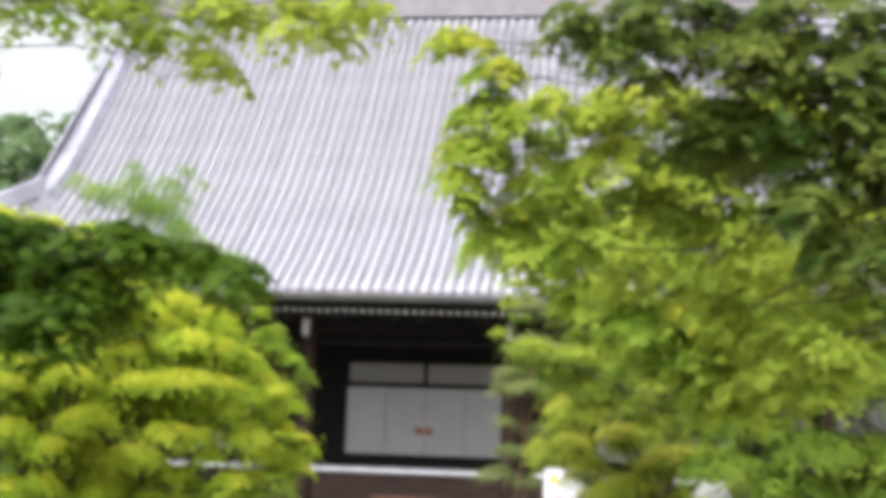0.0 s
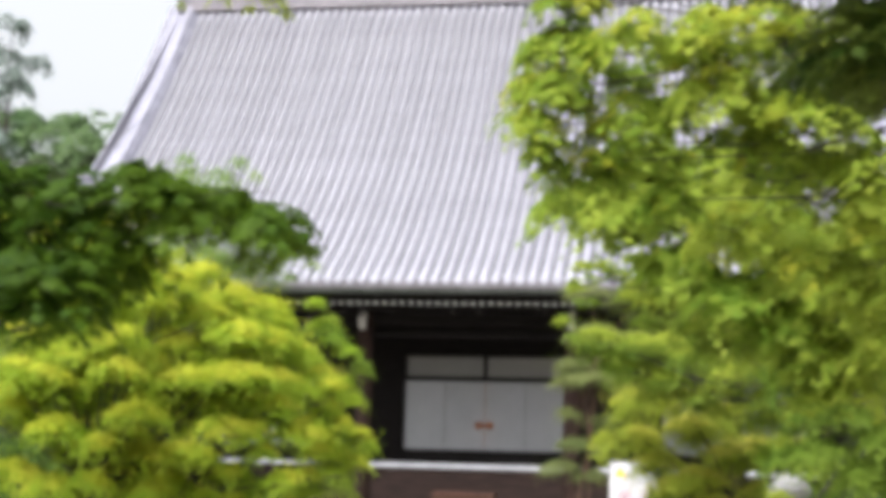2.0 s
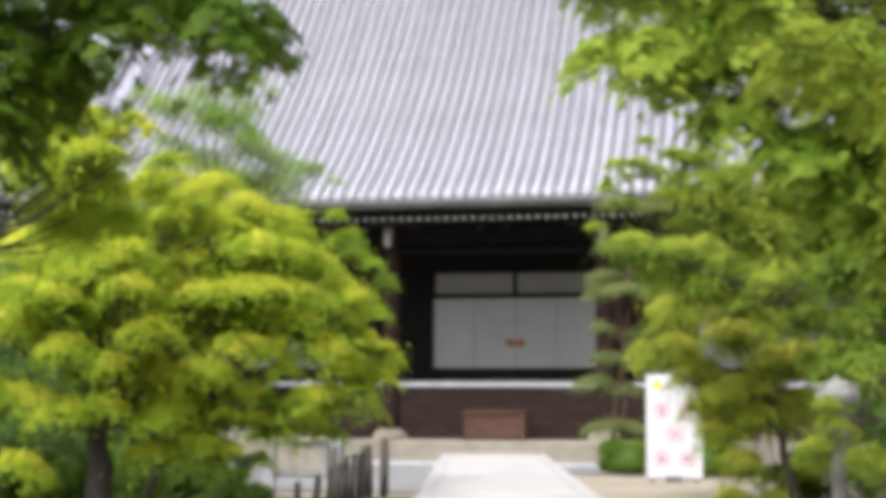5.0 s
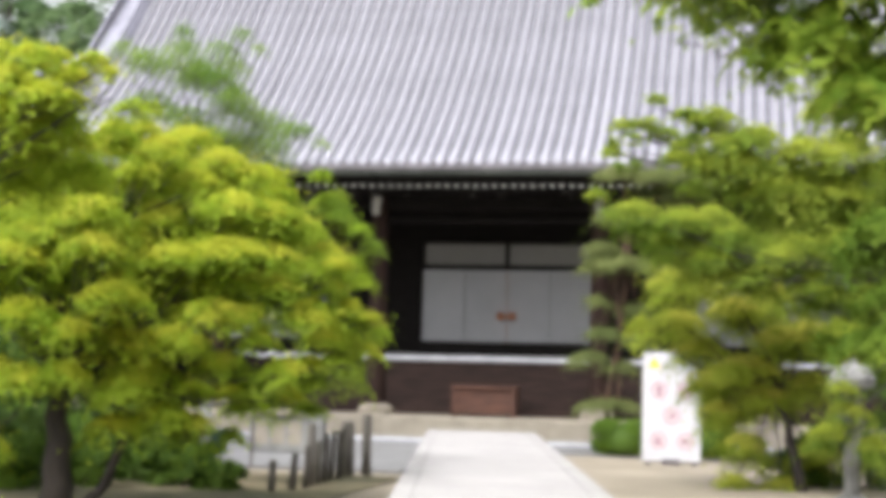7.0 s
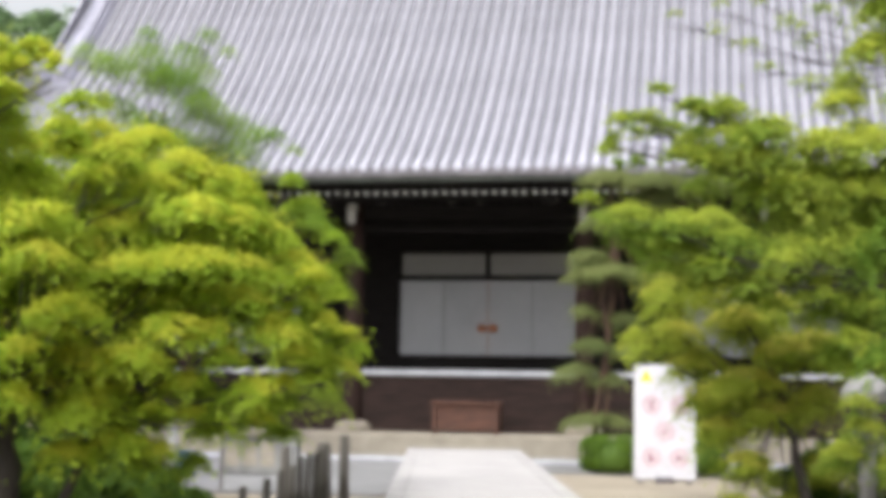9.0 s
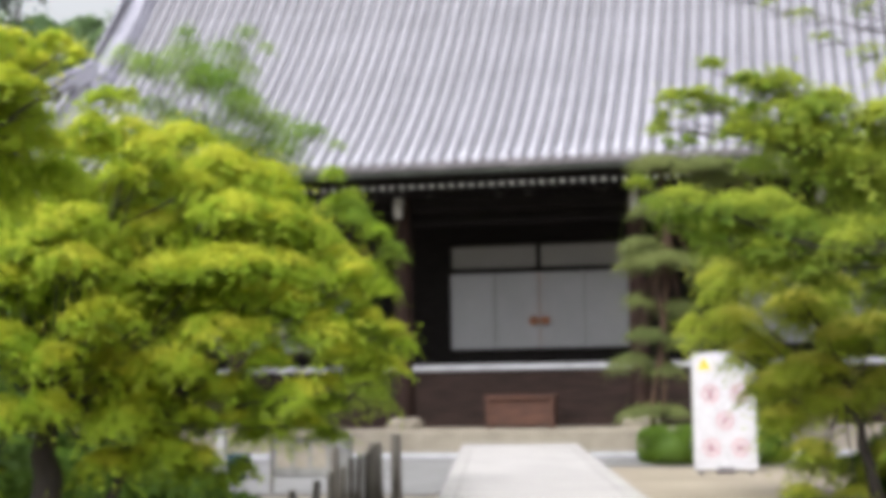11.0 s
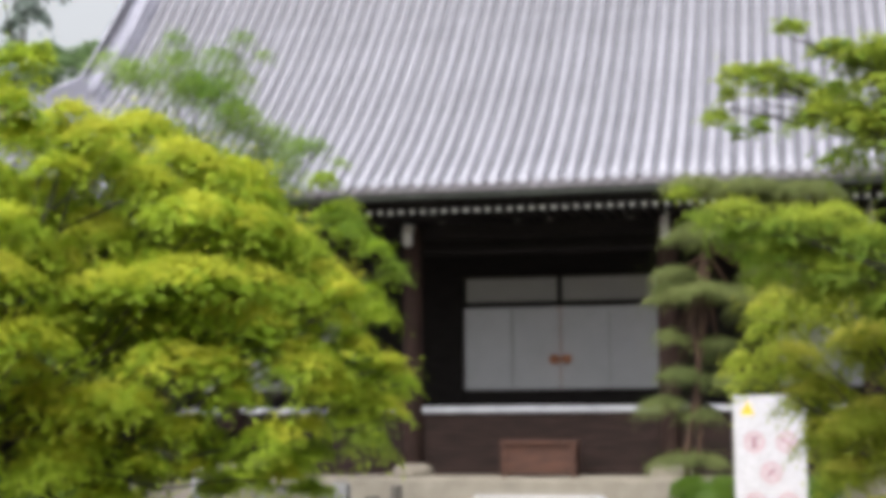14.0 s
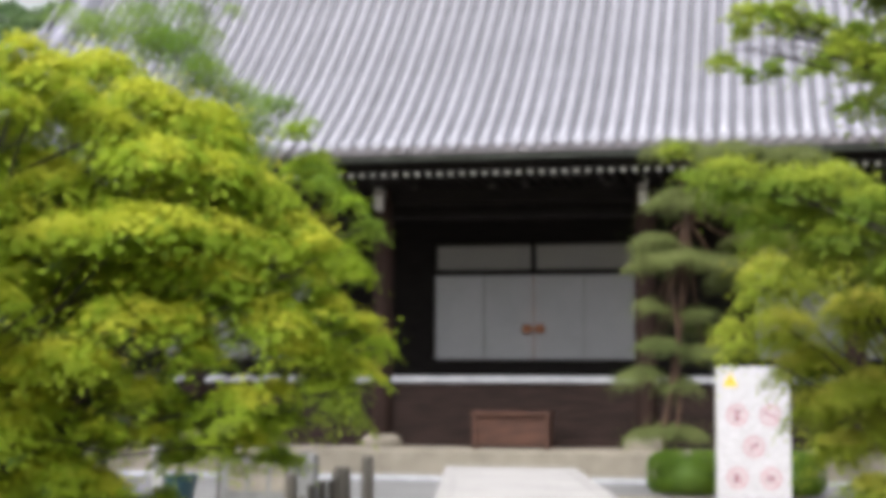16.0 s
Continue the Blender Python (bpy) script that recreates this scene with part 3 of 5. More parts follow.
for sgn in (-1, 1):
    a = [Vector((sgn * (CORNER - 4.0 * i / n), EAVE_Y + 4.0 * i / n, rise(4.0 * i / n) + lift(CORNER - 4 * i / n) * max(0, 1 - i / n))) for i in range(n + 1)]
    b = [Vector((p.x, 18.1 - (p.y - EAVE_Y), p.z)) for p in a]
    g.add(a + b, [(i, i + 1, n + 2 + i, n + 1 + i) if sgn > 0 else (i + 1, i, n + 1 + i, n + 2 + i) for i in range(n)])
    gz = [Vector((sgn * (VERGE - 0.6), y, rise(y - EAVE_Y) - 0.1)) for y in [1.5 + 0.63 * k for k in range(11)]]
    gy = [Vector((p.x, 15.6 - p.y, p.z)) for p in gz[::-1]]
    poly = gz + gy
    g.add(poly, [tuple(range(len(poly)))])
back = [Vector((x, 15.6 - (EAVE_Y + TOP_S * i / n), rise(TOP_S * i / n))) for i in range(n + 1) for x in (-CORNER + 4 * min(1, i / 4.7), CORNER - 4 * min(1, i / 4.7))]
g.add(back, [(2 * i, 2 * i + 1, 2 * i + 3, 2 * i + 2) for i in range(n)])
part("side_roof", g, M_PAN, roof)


def cover_row(length, x):
    """One row of half-round cover tiles from the eave upward, each tile stepping a little over the next."""
    g = Geo()
    n = max(1, int(length / 0.34))
    k = 7
    base_lift = lift(x)
    pts, faces = [], []
    for i in range(n):
        for s, r in ((length * i / n, 0.084), (length * (i + 1) / n, 0.075)):
            p = Vector((0, EAVE_Y + s, rise(s) + base_lift * max(0, 1 - s / 5.0)))
            nrm = Vector((0, -(0.607 + 0.076 * s), 1)).normalized()
            for j in range(k):
                a = math.pi * j / (k - 1)
                pts.append(p + Vector((math.cos(a) * r, 0, 0)) + nrm * (math.sin(a) * r * 1.05 + 0.005))
    for i in range(2 * n - 1):
        faces += [(i * k + j, i * k + j + 1, i * k + k + j + 1, i * k + k + j) for j in range(k - 1)]
    return g.add(pts, faces)


row_cache = {}
xs = [0.15 + 0.3 * i for i in range(-51, 50)]
for x in xs:
    if VERGE - 0.75 < abs(x) < VERGE + 0.2:
        continue
    ln = s_max(x) - 0.12
    if ln < 0.5:
        continue
    key = "full" if abs(x) < 7.5 else round(abs(x), 2)
    if key not in row_cache:
        me = cover_row(ln, 0 if key == "full" else x).mesh("tile_rib", True)
        me.materials.append(M_TILE)
        row_cache[key] = me
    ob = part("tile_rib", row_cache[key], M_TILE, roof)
    ob.location = (x, 0, 0)

# eave discs, fascia boards, rafters
disc = Geo().lathe(0, 0, [(-0.02, 0.095), (0.03, 0.095), (0.035, 0.075)], 14, pose(0, 0, 0, 90, 0, 0)).mesh("eave_disc")
disc.materials.append(M_TILE)
for x in xs:
    if abs(x) < 9.0:
        ob = part("eave_disc", disc, M_TILE, roof)
        ob.location = (x, EAVE_Y - 0.015, rise(0) + 0.02 + lift(x))


def eave_board(name, y0, y1, z0, z1, mat, label=""):
    g = Geo()
    st = [-14.6 + 0.73 * i for i in range(41)]
    p, f = [], []
    for a in st:
        la = lift(a)
        p += [(a, y0, z0 + la), (a, y1, z0 + la), (a, y1, z1 + la), (a, y0, z1 + la)]
    for i in range(len(st) - 1):
        f += [(4 * i + q, 4 * i + (q + 1) % 4, 4 * i + 4 + (q + 1) % 4, 4 * i + 4 + q) for q in range(4)]
    g.add(p, f)
    return part(name, g, mat, roof, label)


eave_board("eave_tile_band", EAVE_Y + 0.02, EAVE_Y + 0.3, 6.20, 6.355, M_RIDGE, "grey eave tile fronts")
eave_board("fascia", EAVE_Y + 0.12, EAVE_Y + 0.36, 6.10, 6.198, M_COPPER, "greenish weathered eave fascia")
# Dark strip put in for the band of shade below the fascia.
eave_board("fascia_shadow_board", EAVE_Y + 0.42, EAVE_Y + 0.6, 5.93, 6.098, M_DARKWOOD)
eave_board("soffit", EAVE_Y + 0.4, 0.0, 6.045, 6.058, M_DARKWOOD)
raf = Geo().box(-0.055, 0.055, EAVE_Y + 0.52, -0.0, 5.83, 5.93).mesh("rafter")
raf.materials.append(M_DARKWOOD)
cap = Geo().box(-0.045, 0.045, EAVE_Y + 0.505, EAVE_Y + 0.523, 5.842, 5.918).mesh("rafter_tip")
cap.materials.append(M_WHITEPAINT)
for i in range(-60, 61):
    x = i * 0.222
    r = part("rafter", raf, M_DARKWOOD, roof)
    r.location = (x, 0, lift(x) - 0.005)
    r = part("rafter_tip", cap, M_WHITEPAINT, roof)
    r.location = (x, 0, lift(x) - 0.005)

# ridges
RZ = rise(TOP_S)
for k in range(7):
    part("ridge_course", Geo().box(-11.2, 11.2, 7.45 + 0.012 * (k % 2), 8.15 - 0.012 * (k % 2), RZ - 0.15 + 0.118 * k, RZ - 0.033 + 0.118 * k, 0.01), M_RIDGE, roof)
part("ridge_coping", Geo().box(-11.35, 11.35, 7.40, 8.20, RZ + 0.678, RZ + 0.76, 0.02), M_RIDGE, roof)
g = Geo()
g.tube([(-11.3, 7.8, RZ + 0.78), (11.3, 7.8, RZ + 0.78)], 0.12, 0.12, 12)
part("ridge_cap", g, M_RIDGE, roof)


def ridge_strip(pts, w, h, mat, name, caps=True):
    g = Geo()
    pts = [Vector(p) for p in pts]
    v = []
    for i, p in enumerate(pts):
        d = pts[min(i + 1, len(pts) - 1)] - pts[max(i - 1, 0)]
        s = Vector((d.y, -d.x, 0)).normalized() * w / 2
        v += [p + s, p - s, p - s * 0.8 + Vector((0, 0, h)), p + s * 0.8 + Vector((0, 0, h))]
    n = len(pts)
    f = []
    for i in range(n - 1):
        for a in range(4):
            f.append((4 * i + a, 4 * i + (a + 1) % 4, 4 * i + 4 + (a + 1) % 4, 4 * i + 4 + a))
    f += [(0, 1, 2, 3), (4 * n - 1, 4 * n - 2, 4 * n - 3, 4 * n - 4)]
    g.add(v, f)
    ob = part(name, g, mat, roof)
    if caps:
        g2 = Geo()
        g2.tube([p + Vector((0, 0, h + 0.03)) for p in pts], w * 0.28, w * 0.28, 10)
        part("ridge_cap", g2, M_VERGE, roof, "", True)
    return ob


for sgn in (-1, 1):
    ridge_strip([roof_pt(sgn * (VERGE - 0.45), 3.6 + 6.7 * i / 16, 0.0) for i in range(17)], 0.5, 0.2, M_VERGE, "descending_ridge")
    ridge_strip([roof_pt(sgn * (VERGE + 0.06), 3.75 + 6.55 * i / 16, 0.0) for i in range(17)], 0.66, 0.12, M_VERGE, "verge_course", False)
    for off in (-0.02, 0.28):
        g = Geo()
        g.tube([roof_pt(sgn * (VERGE + off), 3.9 + 6.4 * i / 16, 0.11) for i in range(17)], 0.06, 0.055, 10)
        part("verge_tile", g, M_VERGE, roof, "", True)
    g = Geo()
    n = 16
    a = [roof_pt(sgn * (VERGE + 0.36), 3.9 + 6.4 * i / n, 0.0) for i in range(n + 1)]
    g.add([p + Vector((d, 0, z)) for d, z in ((0, 0), (sgn * -0.02, -0.03), (sgn * -0.8, 0.02)) for p in a],
          [(i, i + 1, n + 2 + i, n + 1 + i) for i in range(n)] + [(i, i + 1, 2 * n + 3 + i, 2 * n + 2 + i) for i in range(n)])
    part("bargeboard", g, M_VERGE, roof)
    ridge_strip([Vector((sgn * (CORNER - 4.0 * i / 10), EAVE_Y + 4.0 * i / 10, rise(4.0 * i / 10) + lift(CORNER) * (1 - i / 10) ** 1.4 + 0.03)) for i in range(11)], 0.45, 0.4, M_VERGE, "hip_ridge")

# ---- offering chest ----
chest = thing("offering_chest", (0.15, -0.85, 0.56), "reddish-brown wooden offering chest before the hall", "chest")
g = Geo()
g.box(-0.72, 0.72, -0.26, 0.26, 0.06, 0.64, 0.012)
part("body", g, M_CHEST, chest)
g = Geo()
g.box(-0.79, 0.79, -0.32, 0.32, 0.64, 0.72, 0.012)
part("rim", g, M_CHEST, chest)
for k in range(9):
    part("top_slat", Geo().box(-0.70 + k * 0.16, -0.64 + k * 0.16, -0.25, 0.25, 0.70, 0.735, 0.006), M_CHEST, chest)
for sx in (-1, 1):
    for sy in (-1, 1):
        part("leg", Geo().box(sx * 0.70 - 0.05, sx * 0.70 + 0.05, sy * 0.25 - 0.05, sy * 0.25 + 0.05, 0.0, 0.64, 0.006), M_CHEST, chest)

# ---- sign board ----
sign = thing("sign_board", (4.82, -8.0, 0), "white standing notice board with red prohibition circles", "sign")
g = Geo()
g.box(-0.515, 0.515, -0.02, 0.02, 0.06, 1.98, 0.006)
part("panel", g, M_SIGN, sign)
for sx in (-1, 1):
    part("edge_trim", Geo().box(sx * 0.525 - 0.012, sx * 0.525 + 0.012, -0.03, 0.03, 0.05, 1.99, 0.004), M_PALE, sign)
    part("foot", Geo().box(sx * 0.42 - 0.03, sx * 0.42 + 0.03, -0.30, 0.30, 0.0, 0.05, 0.006), M_INK, sign)
part("weight", Geo().box(-0.16, 0.16, -0.2, 0.2, 0.0, 0.10, 0.02), M_INK, sign, "dark ballast block")
g = Geo()
g.add([(-0.43, -0.024, 1.70), (-0.21, -0.024, 1.70), (-0.32, -0.024, 1.90), (-0.43, -0.020, 1.70), (-0.21, -0.020, 1.70), (-0.32, -0.020, 1.90)], [(0, 1, 2), (3, 5, 4), (0, 3, 4, 1), (1, 4, 5, 2), (2, 5, 3, 0)])
tri = part("warning_triangle", g, M_YELLOW, sign, "yellow warning triangle")
part("mark", Geo().box(-0.328, -0.312, -0.027, -0.024, 1.745, 1.83), M_INK, tri)
for k in range(2):
    part("text_bar", Geo().box(-0.12, 0.40 - 0.1 * k, -0.023, -0.020, 1.80 - 0.09 * k, 1.84 - 0.09 * k), M_GREYINK, sign)
part("rule_line", Geo().box(-0.46, 0.46, -0.023, -0.020, 1.545, 1.56), M_GREYINK, sign)


def ring(cx, cz, k):
    g = Geo()
    n = 28
    v = []
    for y in (-0.025, -0.020):
        for r in (0.155, 0.128):
            v += [(cx + r * math.cos(2 * math.pi * i / n), y, cz + r * math.sin(2 * math.pi * i / n)) for i in range(n)]
    f = []
    for i in range(n):
        j = (i + 1) % n
        f += [(i, j, n + j, n + i), (i, 2 * n + i, 2 * n + j, j), (n + i, n + j, 3 * n + j, 3 * n + i)]
    g.add(v, f)
    o = part("prohibition_ring", g, M_RED, sign, "pale red prohibition ring")
    part("slash", Geo().box(-0.13, 0.13, -0.0262, -0.0235, -0.011, 0.011, 0, Matrix.Translation((cx, 0, cz)) @ Matrix.Rotation(radians(45), 4, "Y")), M_RED, o)
    h = Geo()
    if k == 0:
        h.box(cx - 0.03, cx + 0.03, -0.0240, -0.0218, cz - 0.09, cz + 0.02)
        h.box(cx - 0.06, cx + 0.06, -0.0240, -0.0218, cz + 0.03, cz + 0.07)
    elif k == 1:
        h.box(-0.09, 0.09, -0.0240, -0.0218, -0.015, 0.015, 0, Matrix.Translation((cx, 0, cz)) @ Matrix.Rotation(radians(20), 4, "Y"))
    elif k == 2:
        h.box(-0.075, 0.075, -0.0240, -0.0218, -0.022, 0.022, 0, Matrix.Translation((cx, 0, cz)) @ Matrix.Rotation(radians(-40), 4, "Y"))
    elif k == 3:
        h.box(cx - 0.05, cx + 0.02, -0.0240, -0.0218, cz - 0.07, cz + 0.06)
        h.box(cx + 0.03, cx + 0.06, -0.0240, -0.0218, cz - 0.07, cz + 0.01)
    else:
        h.box(cx - 0.06, cx + 0.05, -0.0240, -0.0218, cz - 0.04, cz + 0.03)
    part("pictogram", h, M_PICTO, o)
    part("disc", Geo().lathe(0, 0, [(0.0202, 0.128), (0.0215, 0.128)], 28, Matrix.Translation((cx, 0, cz)) @ Matrix.Rotation(radians(90), 4, "X")), M_PINK, o)
    part("caption_bar", Geo().box(cx - 0.12, cx + 0.12, -0.023, -0.020, cz - 0.20, cz - 0.18), M_GREYINK, o)


for k, (cx, cz) in enumerate(((-0.23, 1.30), (0.25, 1.30), (0.01, 0.86), (-0.23, 0.42), (0.25, 0.42))):
    ring(cx, cz, k)
sign.scale = (1.0, 1.0, 1.035)

# ---- clipped bush ----
def clipped_bush(at, rx, ry, rz, label, seed):
    t = thing("clipped_bush", at, label, "bush", "clipped bushes")
    rng = np.random.default_rng(seed)
    n = 16000
    d = rng.normal(size=(n, 3))
    d /= np.linalg.norm(d, axis=1)[:, None]
    e = np.sign(d) * np.abs(d) ** 0.6
    rad = rng.uniform(0.9, 1.02, n)[:, None]
    pos = e * rad * np.array((rx, ry, rz)) + np.array((0, 0, rz * 0.9))
    keep = pos[:, 2] > 0.03
    me = leaves_mesh("crown", pos[keep], d[keep] + rng.normal(0, 0.5, (keep.sum(), 3)), 0.06 * rng.uniform(0.6, 1.2, keep.sum()), LEAF_OVAL, rng)
    part("crown", me, L_HEDGE, t, kind="stuff")
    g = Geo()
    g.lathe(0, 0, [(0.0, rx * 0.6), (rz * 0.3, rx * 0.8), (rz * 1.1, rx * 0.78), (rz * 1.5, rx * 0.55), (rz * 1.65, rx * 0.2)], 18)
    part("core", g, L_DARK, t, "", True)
    g = Geo()
    g.tube([(0, 0, -0.02), (0, 0, 0.3)], 0.06, 0.05)
    part("stem", g, M_BARK, t)


clipped_bush((3.78, -5.75, 0.05), 0.66, 0.5, 0.37, "dense round clipped green bush on sandy ground", 3)
clipped_bush((5.28, -5.75, 0.05), 0.66, 0.5, 0.37, "low clipped green bush behind the notice board", 4)

# ---- sleeve fence of old posts ----
fence = thing("post_fence", (0.1, -14.0, 0), "low fence of uneven weathered grey wooden posts", "fence")
rngf = np.random.default_rng(5)
POSTS = ((0.54, -13.90, 0.93, 0.075), (0.35, -14.27, 0.82, 0.100), (0.36, -14.64, 0.76, 0.050), (0.40, -15.01, 0.71, 0.045), (0.39, -15.38, 0.72, 0.045), (0.40, -15.75, 0.70, 0.045), (0.41, -16.12, 0.61, 0.045), (0.41, -16.49, 0.86, 0.060), (0.44, -16.86, 0.58, 0.045), (0.36, -17.23, 0.50, 0.050), (0.20, -17.60, 0.42, 0.050))
for x, y, h, r in POSTS:
    g = Geo()
    lean = rngf.normal(0, 0.02)
    x, y = x - 0.1, y + 14.0
    g.tube([(x, y, -0.02), (x + lean * 0.5, y, h * 0.5), (x + lean, y, h - 0.03), (x + lean, y, h)], r, r * 0.92, 9)
    part("post", g, M_GREYWOOD, fence, "", True)

# pale posts, basin and bucket on the court
pole = thing("pale_post", (-2.36, -13, 0.05), "pale grey square post standing on the ground", "post")
part("shaft", Geo().box(-0.065, 0.065, -0.065, 0.065, 0, 1.0, 0.01), M_PALE, pole)
part("cap", Geo().box(-0.08, 0.08, -0.08, 0.08, 1.0, 1.04, 0.01), M_PALE, pole)
pole2 = thing("thin_pole", (-1.58, -13.0, 0.05), "thin dark weathered pole in the ground", "pole")
part("shaft", Geo().tube([(0, 0, -0.02), (0.01, 0, 0.6), (0, 0, 1.1)], 0.026, 0.022, 7), M_GREYWOOD, pole2)
basin = thing("stone_basin", (-2.28, -9.0, 0.05), "low pale stone basin with a flat beige top", "basin")
part("body", Geo().box(-0.56, 0.56, -0.3, 0.3, 0, 0.66, 0.03), M_GRANITE, basin)
part("top_slab", Geo().box(-0.63, 0.63, -0.36, 0.36, 0.66, 0.76, 0.02), M_STONE, basin)
for k in range(3):
    part("recess", Geo().box(-0.45 + 0.32 * k, -0.2 + 0.32 * k, -0.312, -0.3, 0.15, 0.58), M_STONE, basin)
stone = thing("squared_stone_post", (-1.5, -9.4, 0.05), "squared pale stone post beside the basin", "stone post")
part("shaft", Geo().box(-0.12, 0.12, -0.12, 0.12, 0, 0.72, 0.03), M_GRANITE, stone)
bucket = thing("blue_bucket", (-3.2, -10.2, 0.05), "dark blue plastic bucket on the ground", "bucket")
part("body", Geo().lathe(0, 0, [(0, 0.22), (0.4, 0.3), (0.42, 0.3)], 18), M_BLUE, bucket, "", True)
part("rim", Geo().lathe(0, 0, [(0.40, 0.315), (0.43, 0.315)], 18), M_BLUE, bucket)

# ---- stone lantern ----
lan = thing("stone_lantern", (7.46, -17.0, 0), "grey granite garden lantern half hidden by leaves", "lantern")
part("base", Geo().lathe(0, 0, [(0, 0.34), (0.12, 0.34), (0.2, 0.2)], 6), M_GRANITE, lan)
part("shaft", Geo().lathe(0, 0, [(0.18, 0.15), (0.3, 0.13), (0.55, 0.13), (0.58, 0.16), (0.64, 0.16), (0.67, 0.13), (1.0, 0.14)], 20), M_GRANITE, lan, "", True)
part("platform", Geo().lathe(0, 0, [(1.0, 0.16), (1.08, 0.27), (1.16, 0.28), (1.18, 0.2)], 6), M_GRANITE, lan)
for k in range(6):
    a = radians(60 * k)
    g = Geo()
    g.box(-0.04, 0.04, -0.04, 0.04, 1.18, 1.48, 0.005, Matrix.Translation((0.15 * math.cos(a), 0.15 * math.sin(a), 0)) @ Matrix.Rotation(a, 4, "Z"))
    part("fire_box_post", g, M_GRANITE, lan)
part("roof", Geo().lathe(0, 0, [(1.47, 0.20), (1.50, 0.40), (1.60, 0.42), (1.70, 0.33), (1.77, 0.18), (1.79, 0.08)], 12), M_GRANITE, lan)
part("finial", Geo().lathe(0, 0, [(1.77, 0.06), (1.80, 0.08), (1.83, 0.07), (1.85, 0.02)], 14), M_GRANITE, lan, "", True)

lan.scale = (0.7, 0.7, 1.02)

# ---- trees ----
MAIN_TOP = [
    (-0.43, -19.3, 4.47, 0.45, 0.36), (-0.63, -19.6, 4.17, 0.44, 0.53), (0.09, -19.6, 4.13, 0.5, 0.53), (0.48, -19.4, 4.0, 0.47, 0.53), (0.41, -20.0, 3.58, 0.63, 0.46),
    (0.72, -19.7, 3.53, 0.42, 0.46), (0.95, -19.3, 3.42, 0.36, 0.53), (0.34, -20.2, 3.08, 0.68, 0.37), (1.23, -19.2, 3.09, 0.31, 0.6), (0.77, -19.9, 3.02, 0.42, 0.4),
    (-0.28, -20.2, 2.99, 0.62, 0.39), (-0.81, -20.2, 2.68, 0.51, 0.34), (-0.5, -20.1, 3.45, 0.4, 0.4), (1.36, -19.3, 2.65, 0.23, 0.36), (-0.11, -19.9, 3.87, 0.34, 0.34),
]
MAIN_LOW = [
    (0.25, -20.3, 2.36, 0.48, 0.39), (0.59, -20.1, 2.28, 0.31, 0.4), (1.2, -19.6, 2.4, 0.37, 0.53), (1.71, -18.7, 2.25, 0.21, 0.31), (1.46, -19.0, 2.11, 0.28, 0.48),
    (-0.12, -20.5, 2.02, 0.53, 0.44), (0.75, -20.0, 1.99, 0.26, 0.31), (-0.8, -20.3, 2.05, 0.45, 0.34), (1.17, -19.4, 1.71, 0.19, 0.32), (0.96, -19.5, 1.32, 0.22, 0.18),
    (1.71, -18.8, 1.87, 0.18, 0.31), (-0.52, -20.6, 1.49, 0.55, 0.44), (-0.25, -20.4, 1.18, 0.31, 0.44), (-0.7, -20.5, 1.02, 0.39, 0.33), (0.12, -20.2, 1.01, 0.23, 0.34),
    (-1.38, -20.2, 2.01, 0.34, 0.28),
]
MAIN_LEFT = [
    (-1.52, -20.4, 3.95, 0.61, 0.5), (-1.79, -20.6, 3.65, 0.6, 0.6), (-0.99, -20.8, 3.45, 0.49, 0.54), (-1.13, -21.1, 1.58, 0.32, 0.32), (-1.61, -21.0, 1.57, 0.43, 0.48),
    (-2.11, -20.0, 2.92, 0.26, 0.51), (-2.43, -20.6, 3.65, 0.6, 0.6), (-2.58, -20.6, 2.68, 0.6, 0.55), (-2.39, -20.6, 1.73, 0.6, 0.49), (-3.37, -20.3, 3.19, 0.67, 0.67),
    (-3.17, -20.4, 1.96, 0.67, 0.67), (-2.41, -20.6, 0.9, 0.44, 0.44), (-0.81, -20.8, 2.23, 0.27, 0.27), (-1.31, -20.4, 2.48, 0.28, 0.22),
    (-2.14, -20.0, 2.24, 0.29, 0.34),
]
MAIN_MIDDLE = [
    (-1.1, -20.1, 3.84, 0.45, 0.51), (-0.82, -19.9, 3.84, 0.34, 0.52), (-0.85, -20.3, 3.21, 0.5, 0.45), (-1.75, -19.8, 3.0, 0.46, 0.52), (-1.93, -19.9, 2.34, 0.52, 0.46),
    (-0.46, -20.4, 1.7, 0.44, 0.39), (-1.18, -20.2, 1.8, 0.51, 0.39), (0.36, -20.1, 1.75, 0.34, 0.4), (0.87, -19.8, 2.73, 0.34, 0.46), (-0.14, -19.7, 2.69, 0.58, 0.41),
    (0.53, -19.8, 2.76, 0.46, 0.4), (1.6, -19.2, 2.38, 0.2, 0.36), (1.06, -19.6, 2.87, 0.35, 0.41), (-0.49, -19.6, 2.48, 0.53, 0.35), (1.53, -19.5, 2.89, 0.2, 0.41),
    (0.74, -19.5, 3.74, 0.25, 0.35), (1.35, -19.4, 2.09, 0.26, 0.35),
]
MAIN_CREST = [
    (-0.59, -20.4, 4.33, 0.24, 0.24), (-0.77, -20.4, 4.19, 0.28, 0.32), (-0.37, -20.4, 4.17, 0.28, 0.28), (-1.16, -20.2, 4.22, 0.32, 0.36), (-0.56, -20.6, 3.86, 0.31, 0.31),
]
